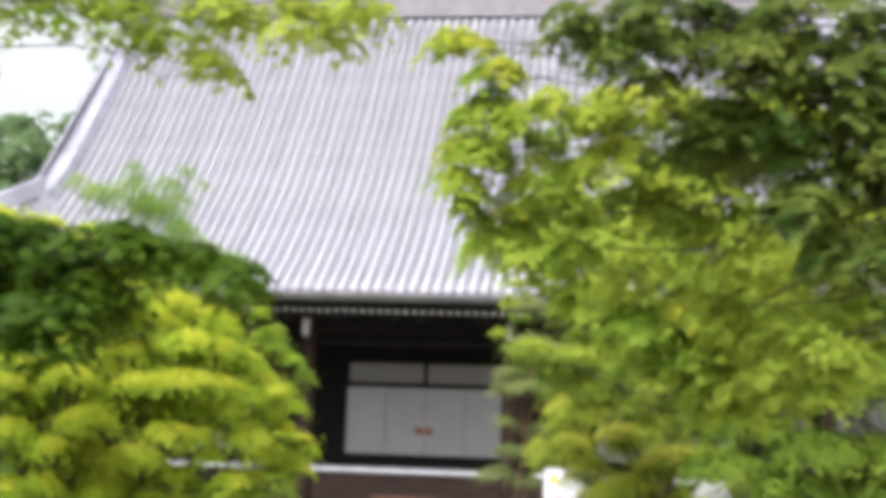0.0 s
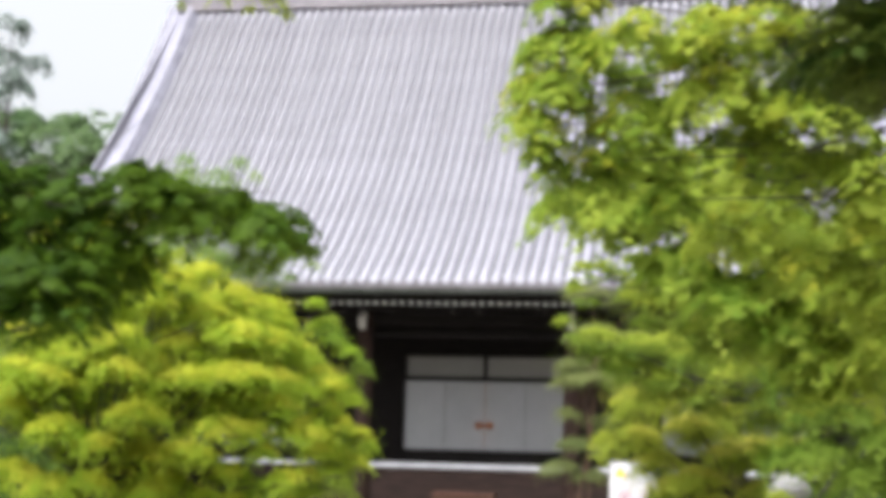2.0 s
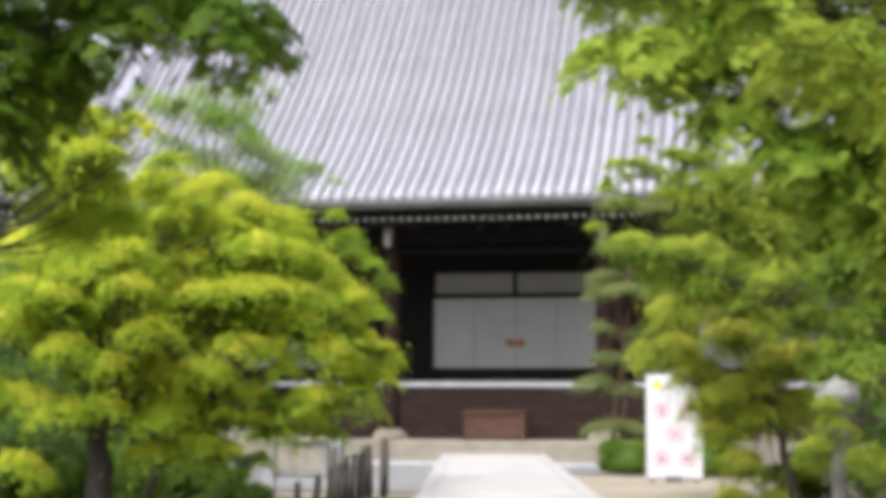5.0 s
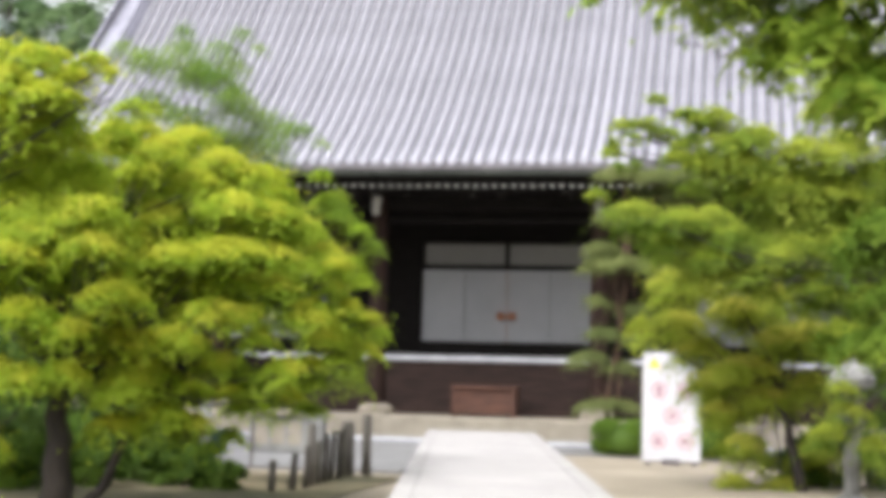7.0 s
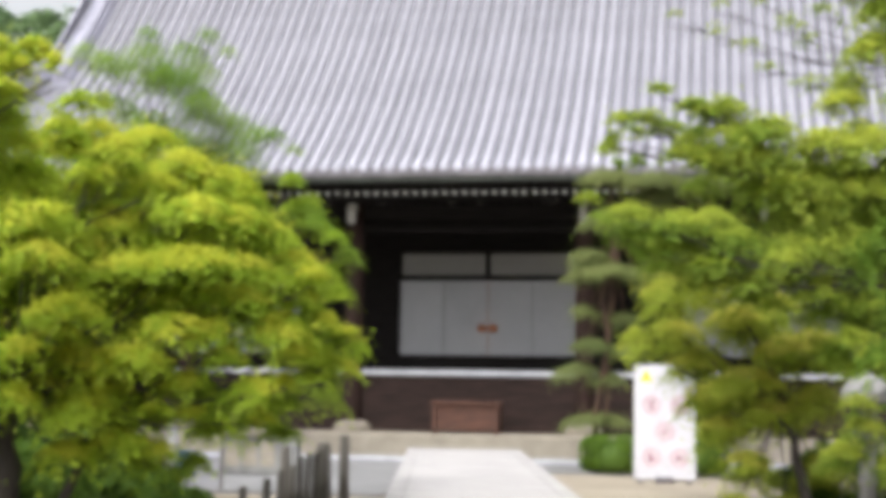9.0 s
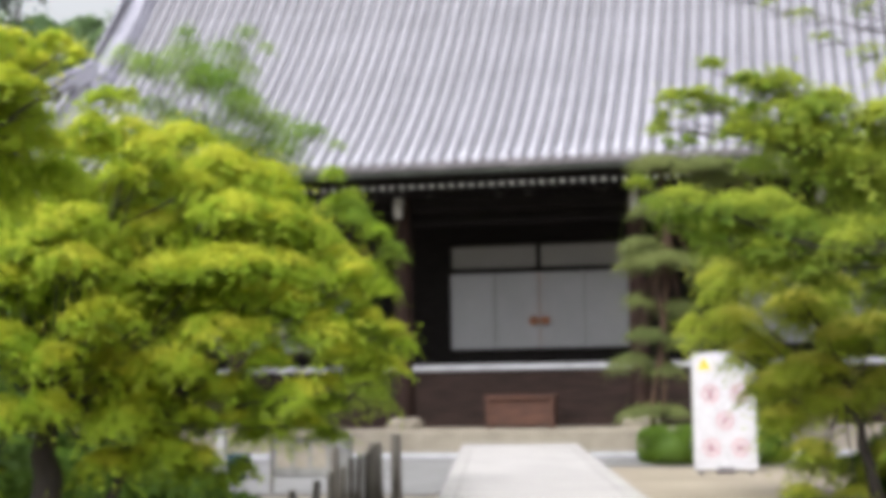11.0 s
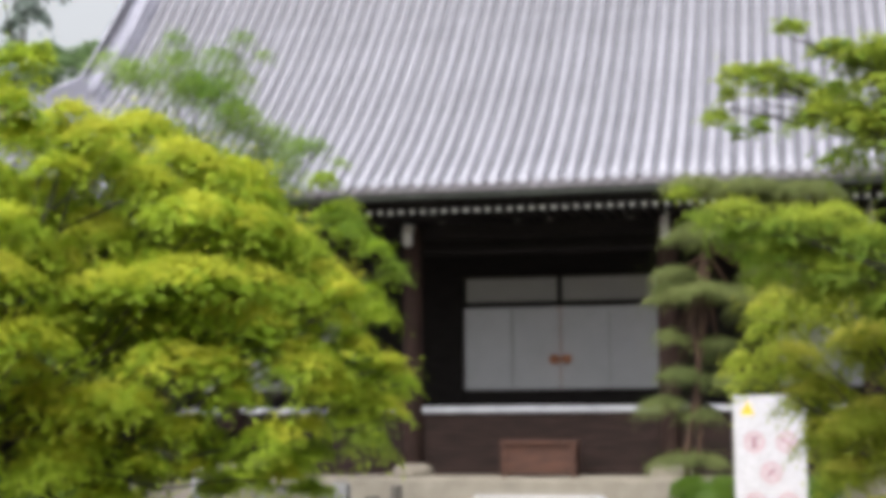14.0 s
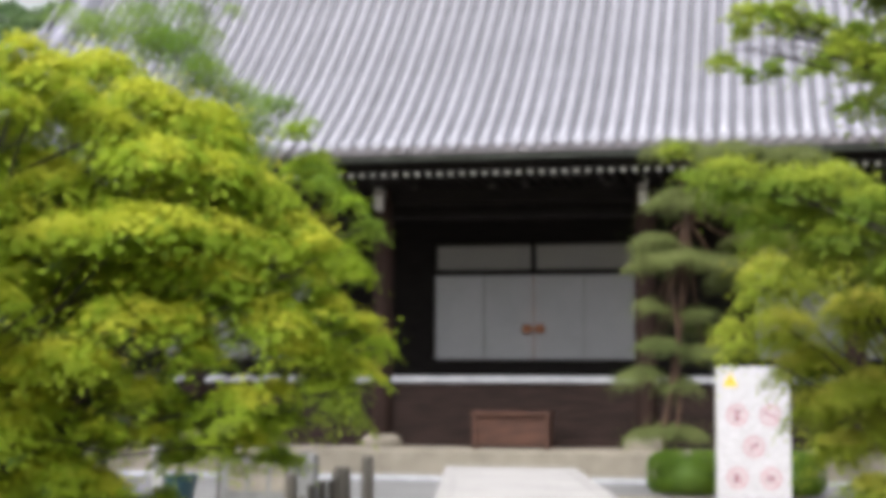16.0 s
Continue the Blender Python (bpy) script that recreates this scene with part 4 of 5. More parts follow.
MAIN_FRONT = [
    (-1.67, -21.2, 2.91, 0.42, 0.42), (-0.75, -21.3, 3.0, 0.37, 0.37), (-0.52, -21.2, 2.47, 0.37, 0.29), (-1.55, -21.2, 2.28, 0.42, 0.37), (-0.93, -21.2, 3.4, 0.37, 0.37),
    (-1.57, -21.0, 3.19, 0.32, 0.32), (-1.03, -21.1, 2.04, 0.32, 0.27), (-2.14, -21.2, 2.99, 0.48, 0.48),
]
MAIN_SKIRT = [
    (-0.45, -20.4, 1.62, 0.36, 0.32), (0.14, -20.4, 1.39, 0.24, 0.24), (-0.17, -20.4, 1.12, 0.36, 0.24),
    (0.38, -20.0, 1.36, 0.25, 0.2), (-0.76, -20.1, 2.05, 0.36, 0.32), (1.02, -19.9, 1.67, 0.29, 0.21),
]
TALL_INNER = [
    (-0.31, -24.2, 4.22, 0.34, 0.25), (0.15, -24.0, 4.23, 0.22, 0.22), (-0.18, -23.9, 3.87, 0.39, 0.35), (-0.2, -23.2, 3.79, 0.32, 0.32), (-0.63, -23.6, 3.66, 0.4, 0.4),
    (-0.06, -23.9, 4.42, 0.22, 0.22), (-0.22, -22.0, 3.85, 0.23, 0.3), (-0.77, -24.2, 4.41, 0.34, 0.34),
]
TALL = [
    (-0.11, -24.2, 4.4, 0.25, 0.3), (0.49, -24.2, 4.28, 0.19, 0.19), (0.67, -24.3, 4.14, 0.09, 0.29), (0.15, -24.4, 4.03, 0.31, 0.25), (0.31, -24.2, 3.93, 0.17, 0.21),
    (-0.17, -22.2, 4.03, 0.25, 0.35), (-0.35, -22.4, 3.87, 0.24, 0.29), (-0.44, -24.2, 3.98, 0.38, 0.38), (-0.68, -24.0, 4.55, 0.39, 0.35), (-1.13, -24.0, 4.17, 0.47, 0.47),
    (-0.33, -23.7, 3.74, 0.35, 0.31),
]
BEHIND = [
    (0.75, -16.6, 3.78, 0.29, 0.55), (1.04, -16.7, 3.52, 0.2, 0.41), (0.46, -16.6, 4.25, 0.17, 0.28), (0.49, -16.4, 3.98, 0.31, 0.42), (0.92, -16.6, 3.1, 0.24, 0.48),
    (0.16, -16.2, 3.42, 0.49, 0.63), (0.74, -16.4, 2.61, 0.3, 0.56), (0.13, -16.0, 2.47, 0.57, 0.64), (-0.81, -16.0, 2.9, 0.64, 0.64), (0.66, -16.2, 1.82, 0.35, 0.63),
    (-1.59, -15.8, 3.06, 0.64, 0.72), (-2.37, -15.8, 2.59, 0.72, 0.64), (-0.26, -16.1, 1.51, 0.42, 0.42), (-3.46, -15.6, 3.04, 0.72, 0.72), (-0.57, -16.3, 1.21, 0.38, 0.35),
]
YELLOW = [
    (5.04, -13.6, 3.19, 0.41, 0.51), (4.62, -13.6, 2.45, 0.27, 0.47), (5.19, -13.7, 2.59, 0.44, 0.4), (6.03, -13.8, 2.8, 0.54, 0.54), (6.65, -13.9, 2.38, 0.57, 0.5),
    (5.66, -13.4, 3.32, 0.48, 0.48), (6.14, -13.9, 1.94, 0.67, 0.53), (7.07, -13.7, 2.49, 0.5, 0.57), (5.79, -13.6, 1.28, 0.37, 0.34), (6.47, -13.8, 1.5, 0.57, 0.44),
    (6.16, -13.8, 0.8, 0.5, 0.4), (6.0, -13.8, 0.21, 0.27, 0.23), (7.05, -13.6, 1.74, 0.41, 0.54), (7.19, -13.5, 0.76, 0.44, 0.54), (6.68, -13.6, 0.16, 0.3, 0.27),
    (5.62, -13.5, 1.74, 0.41, 0.41), (5.48, -13.4, 2.2, 0.48, 0.41), (7.7, -13.3, 2.46, 0.48, 0.55), (6.53, -13.3, 2.97, 0.48, 0.48),
]
GREEN = [
    (4.1, -15.6, 4.1, 0.17, 0.15), (4.66, -15.6, 3.98, 0.43, 0.31), (5.33, -15.6, 3.89, 0.52, 0.46), (6.03, -15.5, 3.69, 0.5, 0.46), (6.71, -15.6, 3.56, 0.59, 0.52),
    (7.41, -15.7, 3.68, 0.52, 0.58), (7.71, -15.6, 2.97, 0.37, 0.68), (7.42, -15.6, 2.43, 0.31, 0.56), (6.36, -15.4, 3.21, 0.5, 0.5), (7.07, -15.5, 3.03, 0.5, 0.53),
    (5.02, -15.4, 3.56, 0.31, 0.37), (5.7, -15.5, 3.38, 0.43, 0.31), (7.89, -15.4, 3.72, 0.37, 0.62), (8.0, -15.6, 2.03, 0.31, 0.68), (8.37, -15.3, 3.25, 0.56, 0.81),
    (8.79, -15.2, 2.41, 0.63, 0.94), (7.43, -15.3, 4.21, 0.5, 0.44), (5.69, -15.2, 3.97, 0.38, 0.38), (7.98, -15.9, 0.92, 0.3, 0.67), (8.51, -15.2, 1.09, 0.5, 0.94),
]
REACH = [
    (5.28, -21.4, 4.36, 0.13, 0.06), (5.56, -21.2, 4.26, 0.16, 0.11), (5.87, -21.2, 4.26, 0.23, 0.23), (6.25, -21.2, 4.11, 0.36, 0.27), (6.73, -21.2, 3.98, 0.38, 0.29),
    (7.16, -21.2, 3.98, 0.36, 0.34), (6.03, -21.1, 3.85, 0.39, 0.3), (6.54, -21.1, 3.63, 0.43, 0.32), (7.08, -21.1, 3.56, 0.39, 0.34), (5.05, -21.4, 3.95, 0.1, 0.09),
    (4.85, -21.4, 3.9, 0.07, 0.05), (7.5, -21.0, 3.83, 0.37, 0.5), (7.85, -20.9, 3.44, 0.51, 0.69), (7.2, -20.9, 4.89, 0.28, 0.32), (7.28, -20.9, 5.21, 0.28, 0.32),
    (7.63, -20.9, 4.61, 0.41, 0.69), (6.94, -20.9, 4.37, 0.23, 0.16),
]
REACH_BOUGH = [
    (5.5, -21.2, 3.84, 0.18, 0.14), (5.73, -21.2, 3.78, 0.2, 0.18), (5.7, -21.2, 4.21, 0.18, 0.14), (5.88, -21.2, 4.05, 0.23, 0.2), (6.08, -21.2, 4.03, 0.27, 0.23),
]
REACH_TIPS = [
    (4.9, -20.6, 4.26, 0.15, 0.1), (5.13, -20.6, 4.26, 0.17, 0.15), (5.32, -20.6, 4.17, 0.17, 0.19), (5.52, -20.6, 4.07, 0.17, 0.21), (5.72, -20.6, 3.94, 0.15, 0.25),
]
DEEP = [
    (7.58, -21.6, 3.24, 0.61, 0.54), (8.24, -21.6, 3.53, 0.75, 0.61), (8.89, -21.6, 3.28, 0.75, 0.68), (9.4, -21.6, 3.55, 0.68, 0.82), (7.79, -21.6, 2.65, 0.61, 0.54),
    (8.56, -21.6, 2.47, 0.75, 0.61), (9.27, -21.6, 2.43, 0.68, 0.68), (7.53, -21.6, 2.18, 0.54, 0.41), (8.24, -21.6, 2.0, 0.61, 0.41), (9.08, -21.6, 1.9, 0.68, 0.41),
]
GREEN_LOW = [
    (7.39, -17.8, 1.31, 0.28, 0.33), (7.14, -17.8, 1.06, 0.25, 0.33), (7.65, -17.8, 0.92, 0.22, 0.33), (7.29, -17.8, 1.55, 0.19, 0.19),
]
TWIGS = [
    (5.36, -19.9, 5.4, 0.1, 0.07), (5.75, -19.9, 5.24, 0.12, 0.09), (6.09, -19.9, 5.11, 0.15, 0.09), (6.28, -19.9, 4.87, 0.15, 0.07), (5.84, -19.9, 5.51, 0.1, 0.07),
    (6.47, -19.9, 5.31, 0.2, 0.09), (6.66, -19.9, 5.11, 0.17, 0.08), (6.23, -19.9, 5.56, 0.15, 0.07), (6.84, -19.9, 5.45, 0.2, 0.1), (6.66, -19.9, 4.72, 0.2, 0.08),
    (7.08, -19.9, 4.71, 0.2, 0.12),
]

layered_tree((-1.42, -20.5, 0), (-1.44, -20.5, 1.5), MAIN_TOP + MAIN_CREST + MAIN_MIDDLE + MAIN_LOW + MAIN_LEFT + MAIN_FRONT + MAIN_SKIRT, L_MAPLE, L_LIT, "bright yellow-green maple with several dark stems", 11,
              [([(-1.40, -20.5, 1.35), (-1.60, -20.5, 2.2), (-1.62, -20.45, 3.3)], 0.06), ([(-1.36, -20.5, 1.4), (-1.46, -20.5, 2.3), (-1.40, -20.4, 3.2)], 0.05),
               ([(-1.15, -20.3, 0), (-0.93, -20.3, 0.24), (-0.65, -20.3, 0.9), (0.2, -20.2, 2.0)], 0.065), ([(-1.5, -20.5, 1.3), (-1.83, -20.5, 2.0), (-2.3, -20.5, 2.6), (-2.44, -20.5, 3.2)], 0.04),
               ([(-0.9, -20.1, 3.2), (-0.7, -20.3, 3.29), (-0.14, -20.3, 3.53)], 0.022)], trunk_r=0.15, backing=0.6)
layered_tree((-3.1, -15.6, 0), (-2.5, -15.8, 1.6), BEHIND, L_MAPLE2, L_MAPLE, "green maple beside the weathered post fence", 17, trunk_r=0.07, per_pad=180, backing=0.4, thick=0.2)
layered_tree((-2.6, -24.3, 0), (-2.0, -24.2, 2.9), TALL + TALL_INNER, L_MAPLE, L_LIT, "taller green maple with a bough above its neighbour", 20, trunk_r=0.11, backing=0.5)
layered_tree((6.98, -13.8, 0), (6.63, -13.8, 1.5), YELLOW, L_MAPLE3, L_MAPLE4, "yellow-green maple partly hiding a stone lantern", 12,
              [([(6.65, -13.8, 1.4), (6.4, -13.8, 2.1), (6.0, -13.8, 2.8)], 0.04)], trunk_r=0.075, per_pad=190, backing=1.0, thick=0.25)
layered_tree((9.2, -16.2, 0), (8.8, -16.0, 3.0), GREEN + GREEN_LOW, L_MAPLE2, L_MAPLE3, "spreading green maple with dark limbs", 13, trunk_r=0.12, per_pad=190, backing=1.0, thick=0.25)
layered_tree((9.8, -19.0, 0), (8.9, -19.2, 3.9), REACH + REACH_BOUGH + REACH_TIPS, L_MAPLE2, L_MAPLE3, "maple with long boughs reaching towards the path", 23, trunk_r=0.11, limb_r=0.014, per_pad=200, backing=0.8, thick=0.22)
layered_tree((10.6, -21.8, 0), (9.8, -21.7, 2.2), DEEP, L_DEEP, L_DEEP, "deep green maple standing beside the approach path", 25, trunk_r=0.09, limb_r=0.014, backing=0.4)
layered_tree((10.6, -19.6, 0), (8.2, -19.9, 4.95), TWIGS, L_MAPLE2, L_MAPLE3, "maple with sparse leafy twigs before the roof", 24, trunk_r=0.09, limb_r=0.010, size=0.045, pad=0.12, per_pad=22, fill=1.0, thick=0.3)





tree("maple_tree", (10.4, -31.6, 0), [
    (5.86, -31.5, 3.12, 0.16, 0.35, 0.09), (6.1, -31.5, 3.1, 0.2, 0.4, 0.1), (6.35, -31.5, 3.14, 0.24, 0.4, 0.12), (6.6, -31.5, 3.16, 0.24, 0.4, 0.12), (6.85, -31.5, 3.05, 0.25, 0.4, 0.15), (7.05, -31.5, 2.8, 0.24, 0.4, 0.16),
    (6.42, -31.4, 2.84, 0.2, 0.35, 0.09), (6.7, -31.4, 2.68, 0.2, 0.35, 0.1), (6.95, -31.4, 2.48, 0.2, 0.35, 0.12), (7.15, -31.4, 2.3, 0.22, 0.35, 0.16), (6.2, -31.5, 3.32, 0.25, 0.4, 0.08), (6.7, -31.5, 3.36, 0.3, 0.4, 0.1), (7.5, -31.5, 2.8, 0.35, 0.4, 0.4)],
    L_NEAR, "green maple with boughs arching over the path", "maple tree", "maples", seed=14, pads=260, per_pad=90, pad_r=0.14, trunk_r=0.15, limb_r=0.02, crotch=(9.8, -31.6, 3.3), leaf=LEAF_NEAR, size=0.048)

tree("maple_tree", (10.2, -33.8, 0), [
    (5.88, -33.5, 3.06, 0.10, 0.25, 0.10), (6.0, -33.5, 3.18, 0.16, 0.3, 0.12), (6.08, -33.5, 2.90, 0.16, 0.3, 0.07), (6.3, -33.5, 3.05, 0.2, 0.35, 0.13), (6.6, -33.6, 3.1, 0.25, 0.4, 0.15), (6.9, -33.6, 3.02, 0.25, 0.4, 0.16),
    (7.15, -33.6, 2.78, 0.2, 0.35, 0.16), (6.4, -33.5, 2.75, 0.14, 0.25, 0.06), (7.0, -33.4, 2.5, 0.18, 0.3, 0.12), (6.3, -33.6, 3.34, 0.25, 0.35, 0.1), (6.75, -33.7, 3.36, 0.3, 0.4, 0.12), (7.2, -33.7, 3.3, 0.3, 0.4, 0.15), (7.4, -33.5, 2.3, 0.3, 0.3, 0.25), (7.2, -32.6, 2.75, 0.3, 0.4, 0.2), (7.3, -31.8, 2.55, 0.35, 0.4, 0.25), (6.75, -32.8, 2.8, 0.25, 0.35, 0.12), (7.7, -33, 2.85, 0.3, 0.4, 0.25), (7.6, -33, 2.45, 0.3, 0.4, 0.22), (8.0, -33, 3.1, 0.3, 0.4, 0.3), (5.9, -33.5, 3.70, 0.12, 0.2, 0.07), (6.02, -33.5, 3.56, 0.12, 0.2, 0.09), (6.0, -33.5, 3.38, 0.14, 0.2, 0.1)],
    L_NEAR, "yellow-green maple bough overhanging the path", "maple tree", "maples", seed=15, pads=420, per_pad=85, pad_r=0.105, trunk_r=0.12, limb_r=0.012, leaf=LEAF_NEAR, size=0.037, crotch=(9.4, -33.8, 3.2), lit_mat=L_NEARLIT)

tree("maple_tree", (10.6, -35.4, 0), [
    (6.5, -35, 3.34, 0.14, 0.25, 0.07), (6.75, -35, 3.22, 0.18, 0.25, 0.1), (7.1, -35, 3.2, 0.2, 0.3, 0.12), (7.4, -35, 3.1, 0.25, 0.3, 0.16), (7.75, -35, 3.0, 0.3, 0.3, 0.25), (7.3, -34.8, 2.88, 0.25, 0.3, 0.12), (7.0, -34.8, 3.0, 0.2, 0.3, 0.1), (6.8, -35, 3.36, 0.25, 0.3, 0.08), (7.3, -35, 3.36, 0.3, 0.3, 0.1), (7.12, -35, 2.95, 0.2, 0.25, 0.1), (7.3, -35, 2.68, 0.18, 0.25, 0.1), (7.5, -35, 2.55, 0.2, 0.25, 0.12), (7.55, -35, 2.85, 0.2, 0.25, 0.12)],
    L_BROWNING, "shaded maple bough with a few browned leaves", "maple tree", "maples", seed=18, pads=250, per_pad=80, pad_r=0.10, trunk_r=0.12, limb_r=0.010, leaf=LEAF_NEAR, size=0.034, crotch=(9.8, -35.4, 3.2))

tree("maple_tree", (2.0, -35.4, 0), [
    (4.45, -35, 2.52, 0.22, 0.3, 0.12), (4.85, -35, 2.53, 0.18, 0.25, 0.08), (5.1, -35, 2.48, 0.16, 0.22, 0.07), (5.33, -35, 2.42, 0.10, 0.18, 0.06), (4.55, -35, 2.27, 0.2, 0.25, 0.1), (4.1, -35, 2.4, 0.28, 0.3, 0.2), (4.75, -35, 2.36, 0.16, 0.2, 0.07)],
    L_SHADE, "shaded green maple bough hanging beside the path", "maple tree", "maples", seed=16, pads=150, per_pad=48, pad_r=0.105, trunk_r=0.10, limb_r=0.009, leaf=LEAF_NEAR, size=0.045, crotch=(2.6, -35.3, 2.6))

tree("maple_tree", (2.4, -36.2, 0), [
    (4.65, -35, 3.36, 0.28, 0.25, 0.05), (5.02, -35, 3.28, 0.16, 0.2, 0.05), (5.2, -35, 3.16, 0.06, 0.15, 0.07), (5.52, -35, 3.31, 0.14, 0.2, 0.05), (5.72, -35, 3.40, 0.10, 0.2, 0.04), (4.3, -35, 3.45, 0.3, 0.25, 0.05), (5.0, -35, 3.42, 0.25, 0.2, 0.04), (5.4, -35, 3.42, 0.2, 0.2, 0.04), (4.75, -35, 3.44, 0.25, 0.2, 0.05), (5.2, -35, 3.38, 0.22, 0.2, 0.05), (5.6, -35, 3.42, 0.2, 0.2, 0.04)],
    L_NEAR, "thin leafy maple twigs high over the path", "maple tree", "maples", seed=19, pads=100, per_pad=34, pad_r=0.085, trunk_r=0.09, limb_r=0.007, leaf=LEAF_NEAR, size=0.034, crotch=(3.0, -35.9, 3.55))


PADS = [
    (3.61, -4.8, 5.9, 0.67, 0.29), (4.56, -4.8, 5.84, 0.83, 0.34), (5.49, -4.8, 5.75, 0.77, 0.34), (3.75, -4.8, 5.12, 0.79, 0.53), (4.64, -4.6, 5.0, 0.72, 0.48),
    (3.22, -4.8, 4.34, 0.46, 0.25), (3.6, -4.8, 4.04, 0.91, 0.38), (4.35, -4.6, 3.99, 0.55, 0.34), (3.14, -4.8, 3.23, 0.43, 0.38), (3.89, -4.7, 3.06, 0.47, 0.21),
    (3.3, -4.8, 2.58, 0.57, 0.34), (4.0, -4.7, 2.46, 0.45, 0.27), (3.01, -4.8, 2.1, 0.53, 0.43), (3.57, -4.7, 1.93, 0.45, 0.41), (3.38, -4.8, 1.11, 0.75, 0.27),
    (4.92, -4.6, 4.46, 0.67, 0.44),
]
layered_tree((3.45, -4.9, 0.05), (3.75, -4.9, 4.6), PADS, L_PINE, L_PINE, "cloud-pruned pine with flat needle pads", 21, [([(3.45, -4.9, 0.05), (3.35, -4.95, 1.1), (3.6, -4.9, 2.4), (3.5, -4.9, 3.4), (3.75, -4.9, 4.7)], 0.065)],
              trunk_r=0.03, limb_r=0.03, size=0.09, pad=0.24, per_pad=380, fill=2.2, backing=0.2, thick=0.24, droop=0.45, loose=0.1, leaf=NEEDLE, bark=M_PINEBARK, name="pine_tree", category="pine tree", group="")

SLENDER_SIDE = [
    (-6.37, -6.3, 8.27, 0.5, 0.45), (-5.64, -6.3, 8.39, 0.5, 0.54), (-5.16, -6.3, 7.97, 0.45, 0.5), (-7.05, -6.0, 8.53, 0.41, 0.46), (-4.69, -6.3, 7.8, 0.41, 0.41),
]
SLENDER = [
    (-5.69, -6.0, 8.83, 0.32, 0.42), (-4.84, -6.0, 8.47, 0.53, 0.42), (-6.18, -5.6, 8.23, 0.43, 0.53), (-5.29, -6.0, 7.91, 0.63, 0.53), (-4.38, -6.0, 8.69, 0.26, 0.32),
    (-6.47, -5.7, 7.52, 0.53, 0.53), (-4.46, -6.3, 7.39, 0.68, 0.52), (-5.5, -6.0, 7.11, 0.63, 0.53), (-3.95, -5.7, 7.04, 0.53, 0.43), (-3.26, -6.0, 6.71, 0.44, 0.26),
    (-6.56, -6.0, 6.89, 0.42, 0.42), (-4.4, -5.7, 6.59, 0.75, 0.43), (-3.59, -6.0, 6.32, 0.42, 0.32), (-4.75, -6.4, 6.65, 0.62, 0.52), (-5.58, -6.0, 6.32, 0.84, 0.63),
    (-2.91, -6.0, 6.59, 0.21, 0.13),
]
layered_tree((-6.0, -6.5, 0.05), (-5.2, -6.3, 5.4), SLENDER + SLENDER_SIDE, L_FINE, L_FINE, "slender tree with fine airy light-green leaves", 22, trunk_r=0.07, limb_r=0.02, size=0.095, pad=0.36, per_pad=240, fill=2.2, backing=0.8, thick=0.4, loose=0.4, leaf=LEAF_OVAL,
              name="slender_tree", category="tree", group="")

for k, (x, y, h, w) in enumerate(((-26.5, 42, 22.8, 5), (-30, 45, 24.2, 6), (-37, 44, 25, 7), (-46, 46, 27, 8), (-22, 40, 20, 5), (-28.5, 38, 22, 5), (-28, 30, 15, 5), (-36, 30, 17, 6))):
    tree("woodland_tree", (x, y, 0), [(x, y, h * 0.82, w * 0.6, w * 0.6, h * 0.14), (x + w * 0.3, y, h * 0.66, w * 0.7, w * 0.6, h * 0.18), (x - w * 0.3, y, h * 0.66, w * 0.7, w * 0.6, h * 0.18), (x, y, h * 0.4, w * 0.8, w * 0.6, h * 0.2)],
         L_FAR, "tall pale-green woodland tree behind the hall", "tree", "woodland trees", seed=30 + k, pads=110, per_pad=80, pad_r=1.0, trunk_r=0.35, limb_r=0.1, size=0.42, fork=0.5, thick=0.3)
tree("tall_pine", (-32.4, 38, 0), [(-32.4, 38, 25.5, 1.2, 1.2, 0.9), (-31.8, 38, 23.6, 1.8, 1.4, 0.7), (-33.3, 38, 24.2, 1.8, 1.4, 0.7), (-32.1, 38, 21.8, 2.2, 1.6, 0.8), (-33.1, 38, 19.5, 2.4, 1.8, 1.0)],
     L_BLUE, "tall bluish-grey pine far behind the hall, haze put into its colour", "pine tree", seed=44, pads=22, per_pad=90, pad_r=0.7, trunk_r=0.3, limb_r=0.08, size=0.3, fork=0.8, thick=0.4)
tree("red_maple", (-24.0, 16, 0), [(-24.0, 16, 11.2, 1.0, 1.0, 0.6), (-25, 16, 10.2, 1.2, 1.0, 0.8)],
     L_RED, "small red-leaved maple beyond the court", "maple tree", seed=45, pads=30, per_pad=90, pad_r=0.5, trunk_r=0.12, limb_r=0.05, size=0.22, fork=0.6)

SHRUBS = ((-9, -8, 1.0), (-12, -5, 1.2), (-15, -10, 1.3), (-8, -11.5, 1.0), (-5.4, -10.5, 0.9), (-6.2, -15.5, 1.0), (-4.4, -16.0, 0.8), (-3.0, -15.6, 0.55), (-1.9, -16.6, 0.38), (-3.4, -18.0, 0.5), (11, -8, 1.0), (14, -12, 1.2), (12.5, -18, 1.2), (9.8, -10.5, 0.9))
for k, (x, y, h) in enumerate(SHRUBS):
    tree("garden_shrub", (x, y, 0.0), [(x, y, 0.7 * h, 1.1 * h, 0.9 * h, 0.55 * h), (x + 0.6 * h, y, 1.7 * h, 1.0 * h, 0.9 * h, 0.6 * h), (x - 0.7 * h, y, 2.0 * h, 1.0 * h, 0.9 * h, 0.8 * h)],
         L_DARK, "dark green broadleaf garden shrub on mossy earth", "shrub", "garden shrubs", seed=50 + k, pads=60, per_pad=90, pad_r=0.42 * h + 0.05, trunk_r=0.06, size=0.12 * h + 0.02, thick=0.3)

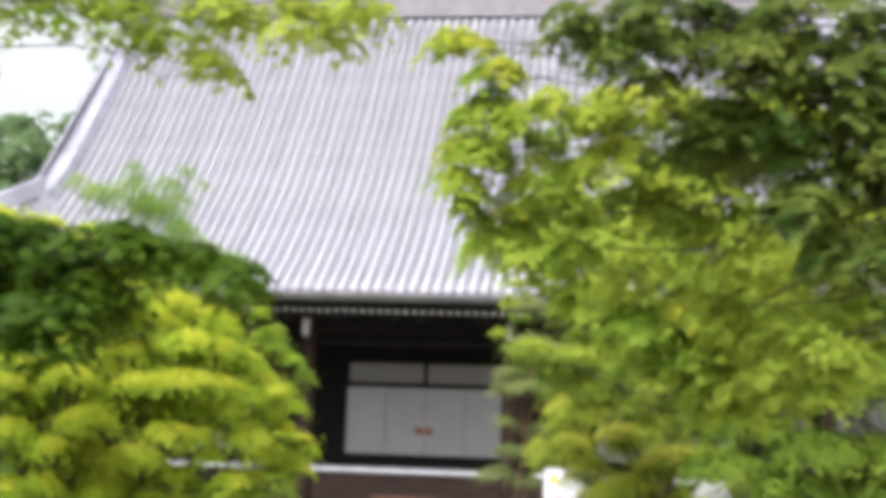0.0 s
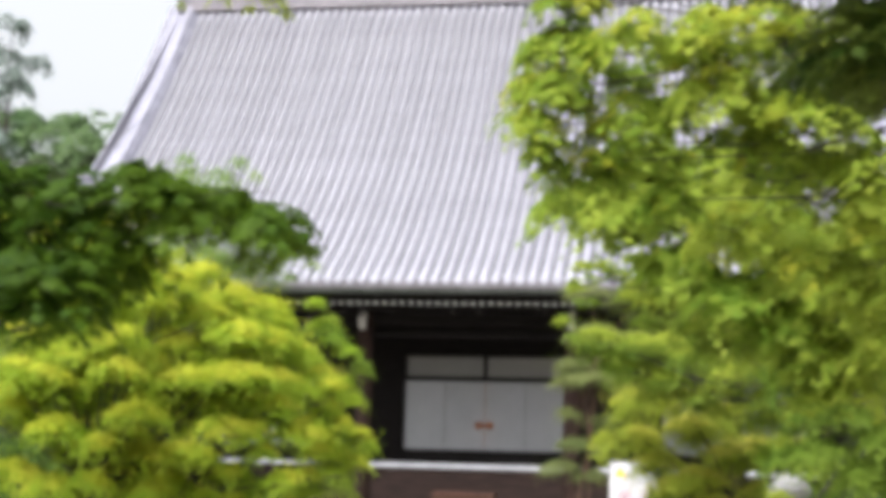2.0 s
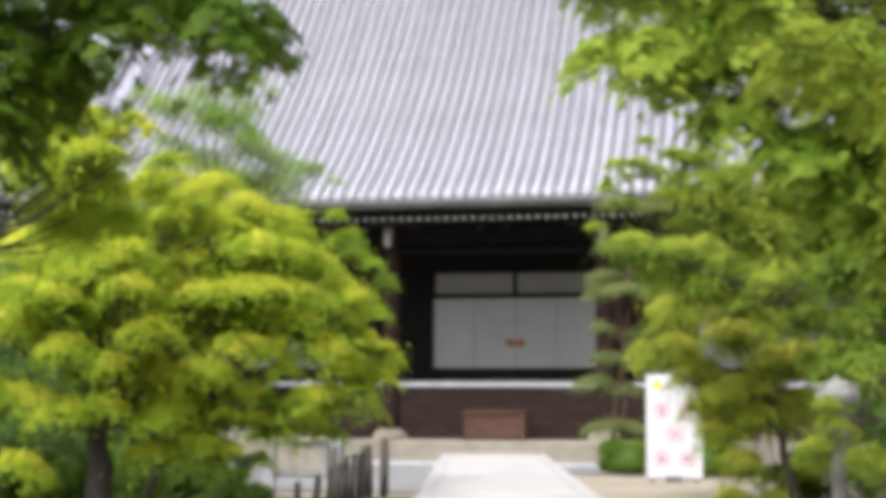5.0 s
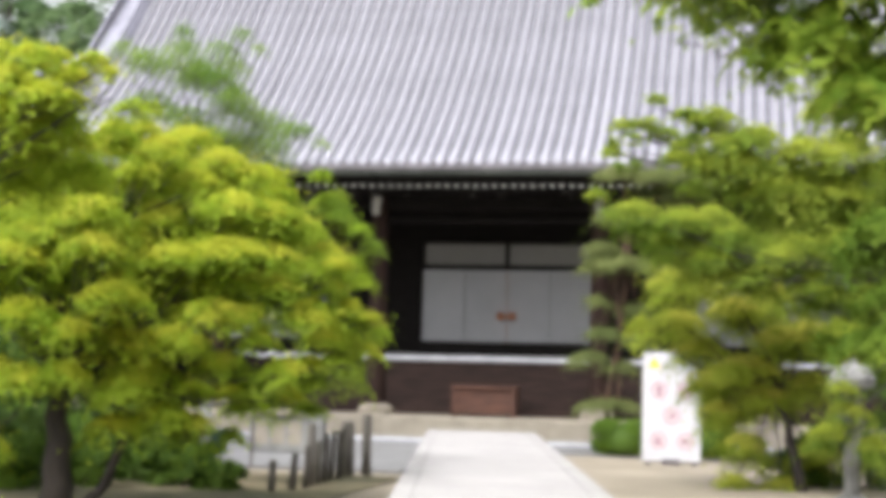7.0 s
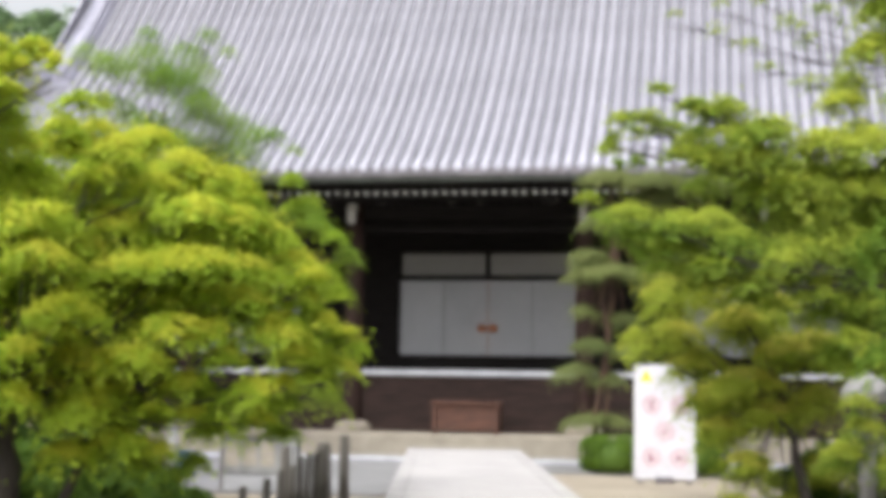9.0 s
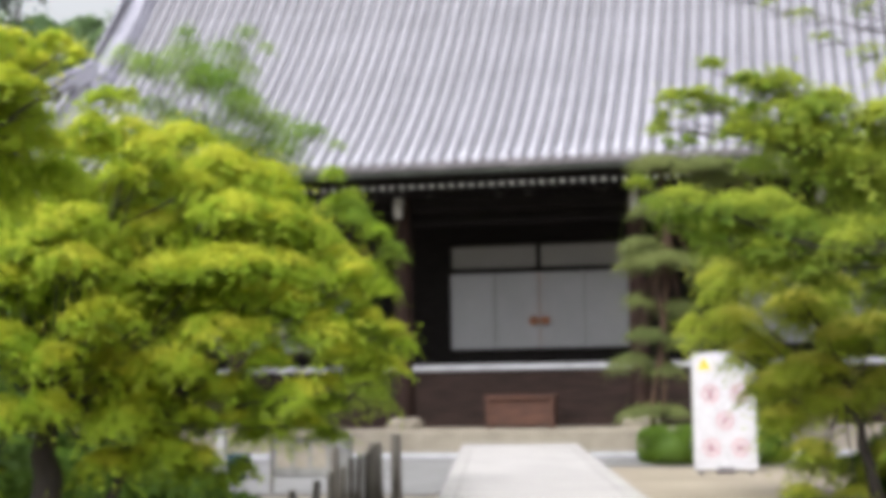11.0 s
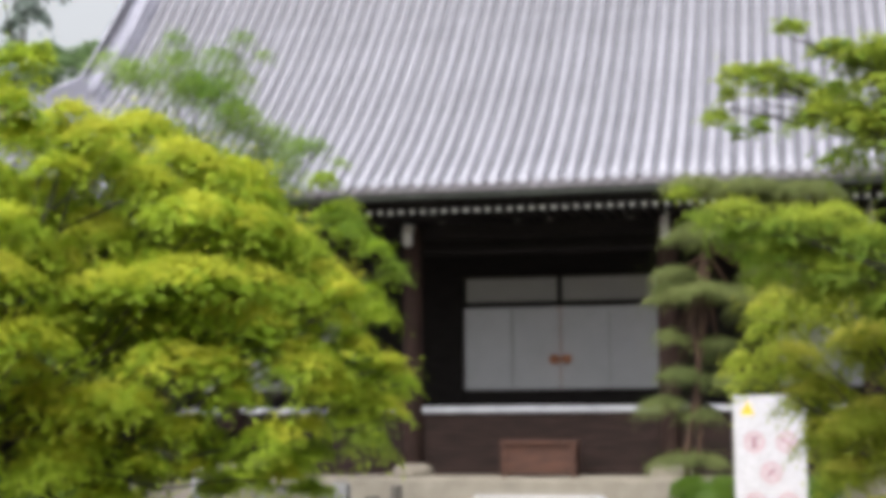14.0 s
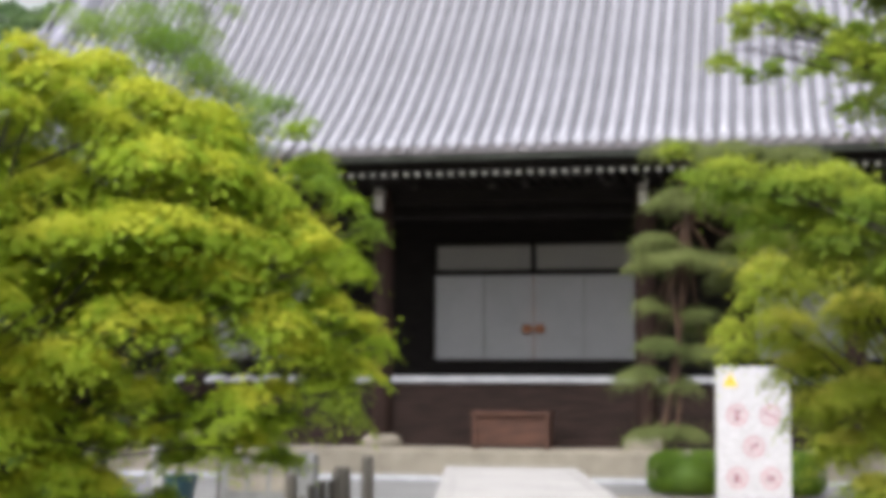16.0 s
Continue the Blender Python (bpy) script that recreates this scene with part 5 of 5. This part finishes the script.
for k, (x, y, h) in enumerate(((-2.2, -17.8, 0.42), (-1.2, -17.2, 0.40), (-3.1, -18.6, 0.55), (-0.55, -17.6, 0.30), (-2.6, -16.6, 0.6), (-1.75, -15.6, 0.42), (-3.9, -17.2, 0.8), (-4.6, -19.0, 0.8), (7.7, -12.4, 0.6), (8.7, -13.0, 0.8), (7.0, -12.2, 0.35), (8.9, -15.0, 0.7))):
    tree("low_shrub", (x, y, 0.0), [(x, y, 0.5 * h, 1.0 * h, 0.8 * h, 0.4 * h), (x + 0.6 * h, y, 1.1 * h, 0.7 * h, 0.7 * h, 0.35 * h), (x - 0.6 * h, y, 1.2 * h, 0.8 * h, 0.7 * h, 0.5 * h)],
         L_UNDER, "low green undergrowth shrub beneath the maples", "shrub", "undergrowth shrubs", seed=80 + k, pads=60, per_pad=70, pad_r=0.34 * h, trunk_r=0.03, size=0.07, thick=0.3)

# ---- path slabs ----
path = thing("path_stone", (0, 0, 0), "pale stone approach path with edge stones", "path", kind="structure")
g = Geo()
ys = [-4.0 - 2.0 * i for i in range(31)]
p = [(path_x(y, u), y) for y, u in ((ys[0], 0.09), (ys[-1], 0.09), (ys[-1], 0.91), (ys[0], 0.91))]
g.add([(*q, PATH_Z) for q in p] + [(*q, 0.0) for q in p], [(0, 1, 2, 3), (0, 3, 7, 4), (1, 5, 6, 2), (0, 4, 5, 1), (3, 2, 6, 7)])
part("bed", g, M_PATH, path)
for y0, y1 in zip(ys, ys[1:]):
    for a, b in ((0.0, 0.086), (0.914, 1.0)):
        g = Geo()
        p = [(path_x(y0 - 0.006, a), y0 - 0.006), (path_x(y1 + 0.006, a), y1 + 0.006), (path_x(y1 + 0.006, b), y1 + 0.006), (path_x(y0 - 0.006, b), y0 - 0.006)]
        g.add([(*q, 0.0) for q in p] + [(*q, PATH_Z + 0.005) for q in p], [(4, 5, 6, 7), (0, 1, 5, 4), (1, 2, 6, 5), (2, 3, 7, 6), (3, 0, 4, 7)])
        part("edge_stone", g, M_PATH, path)
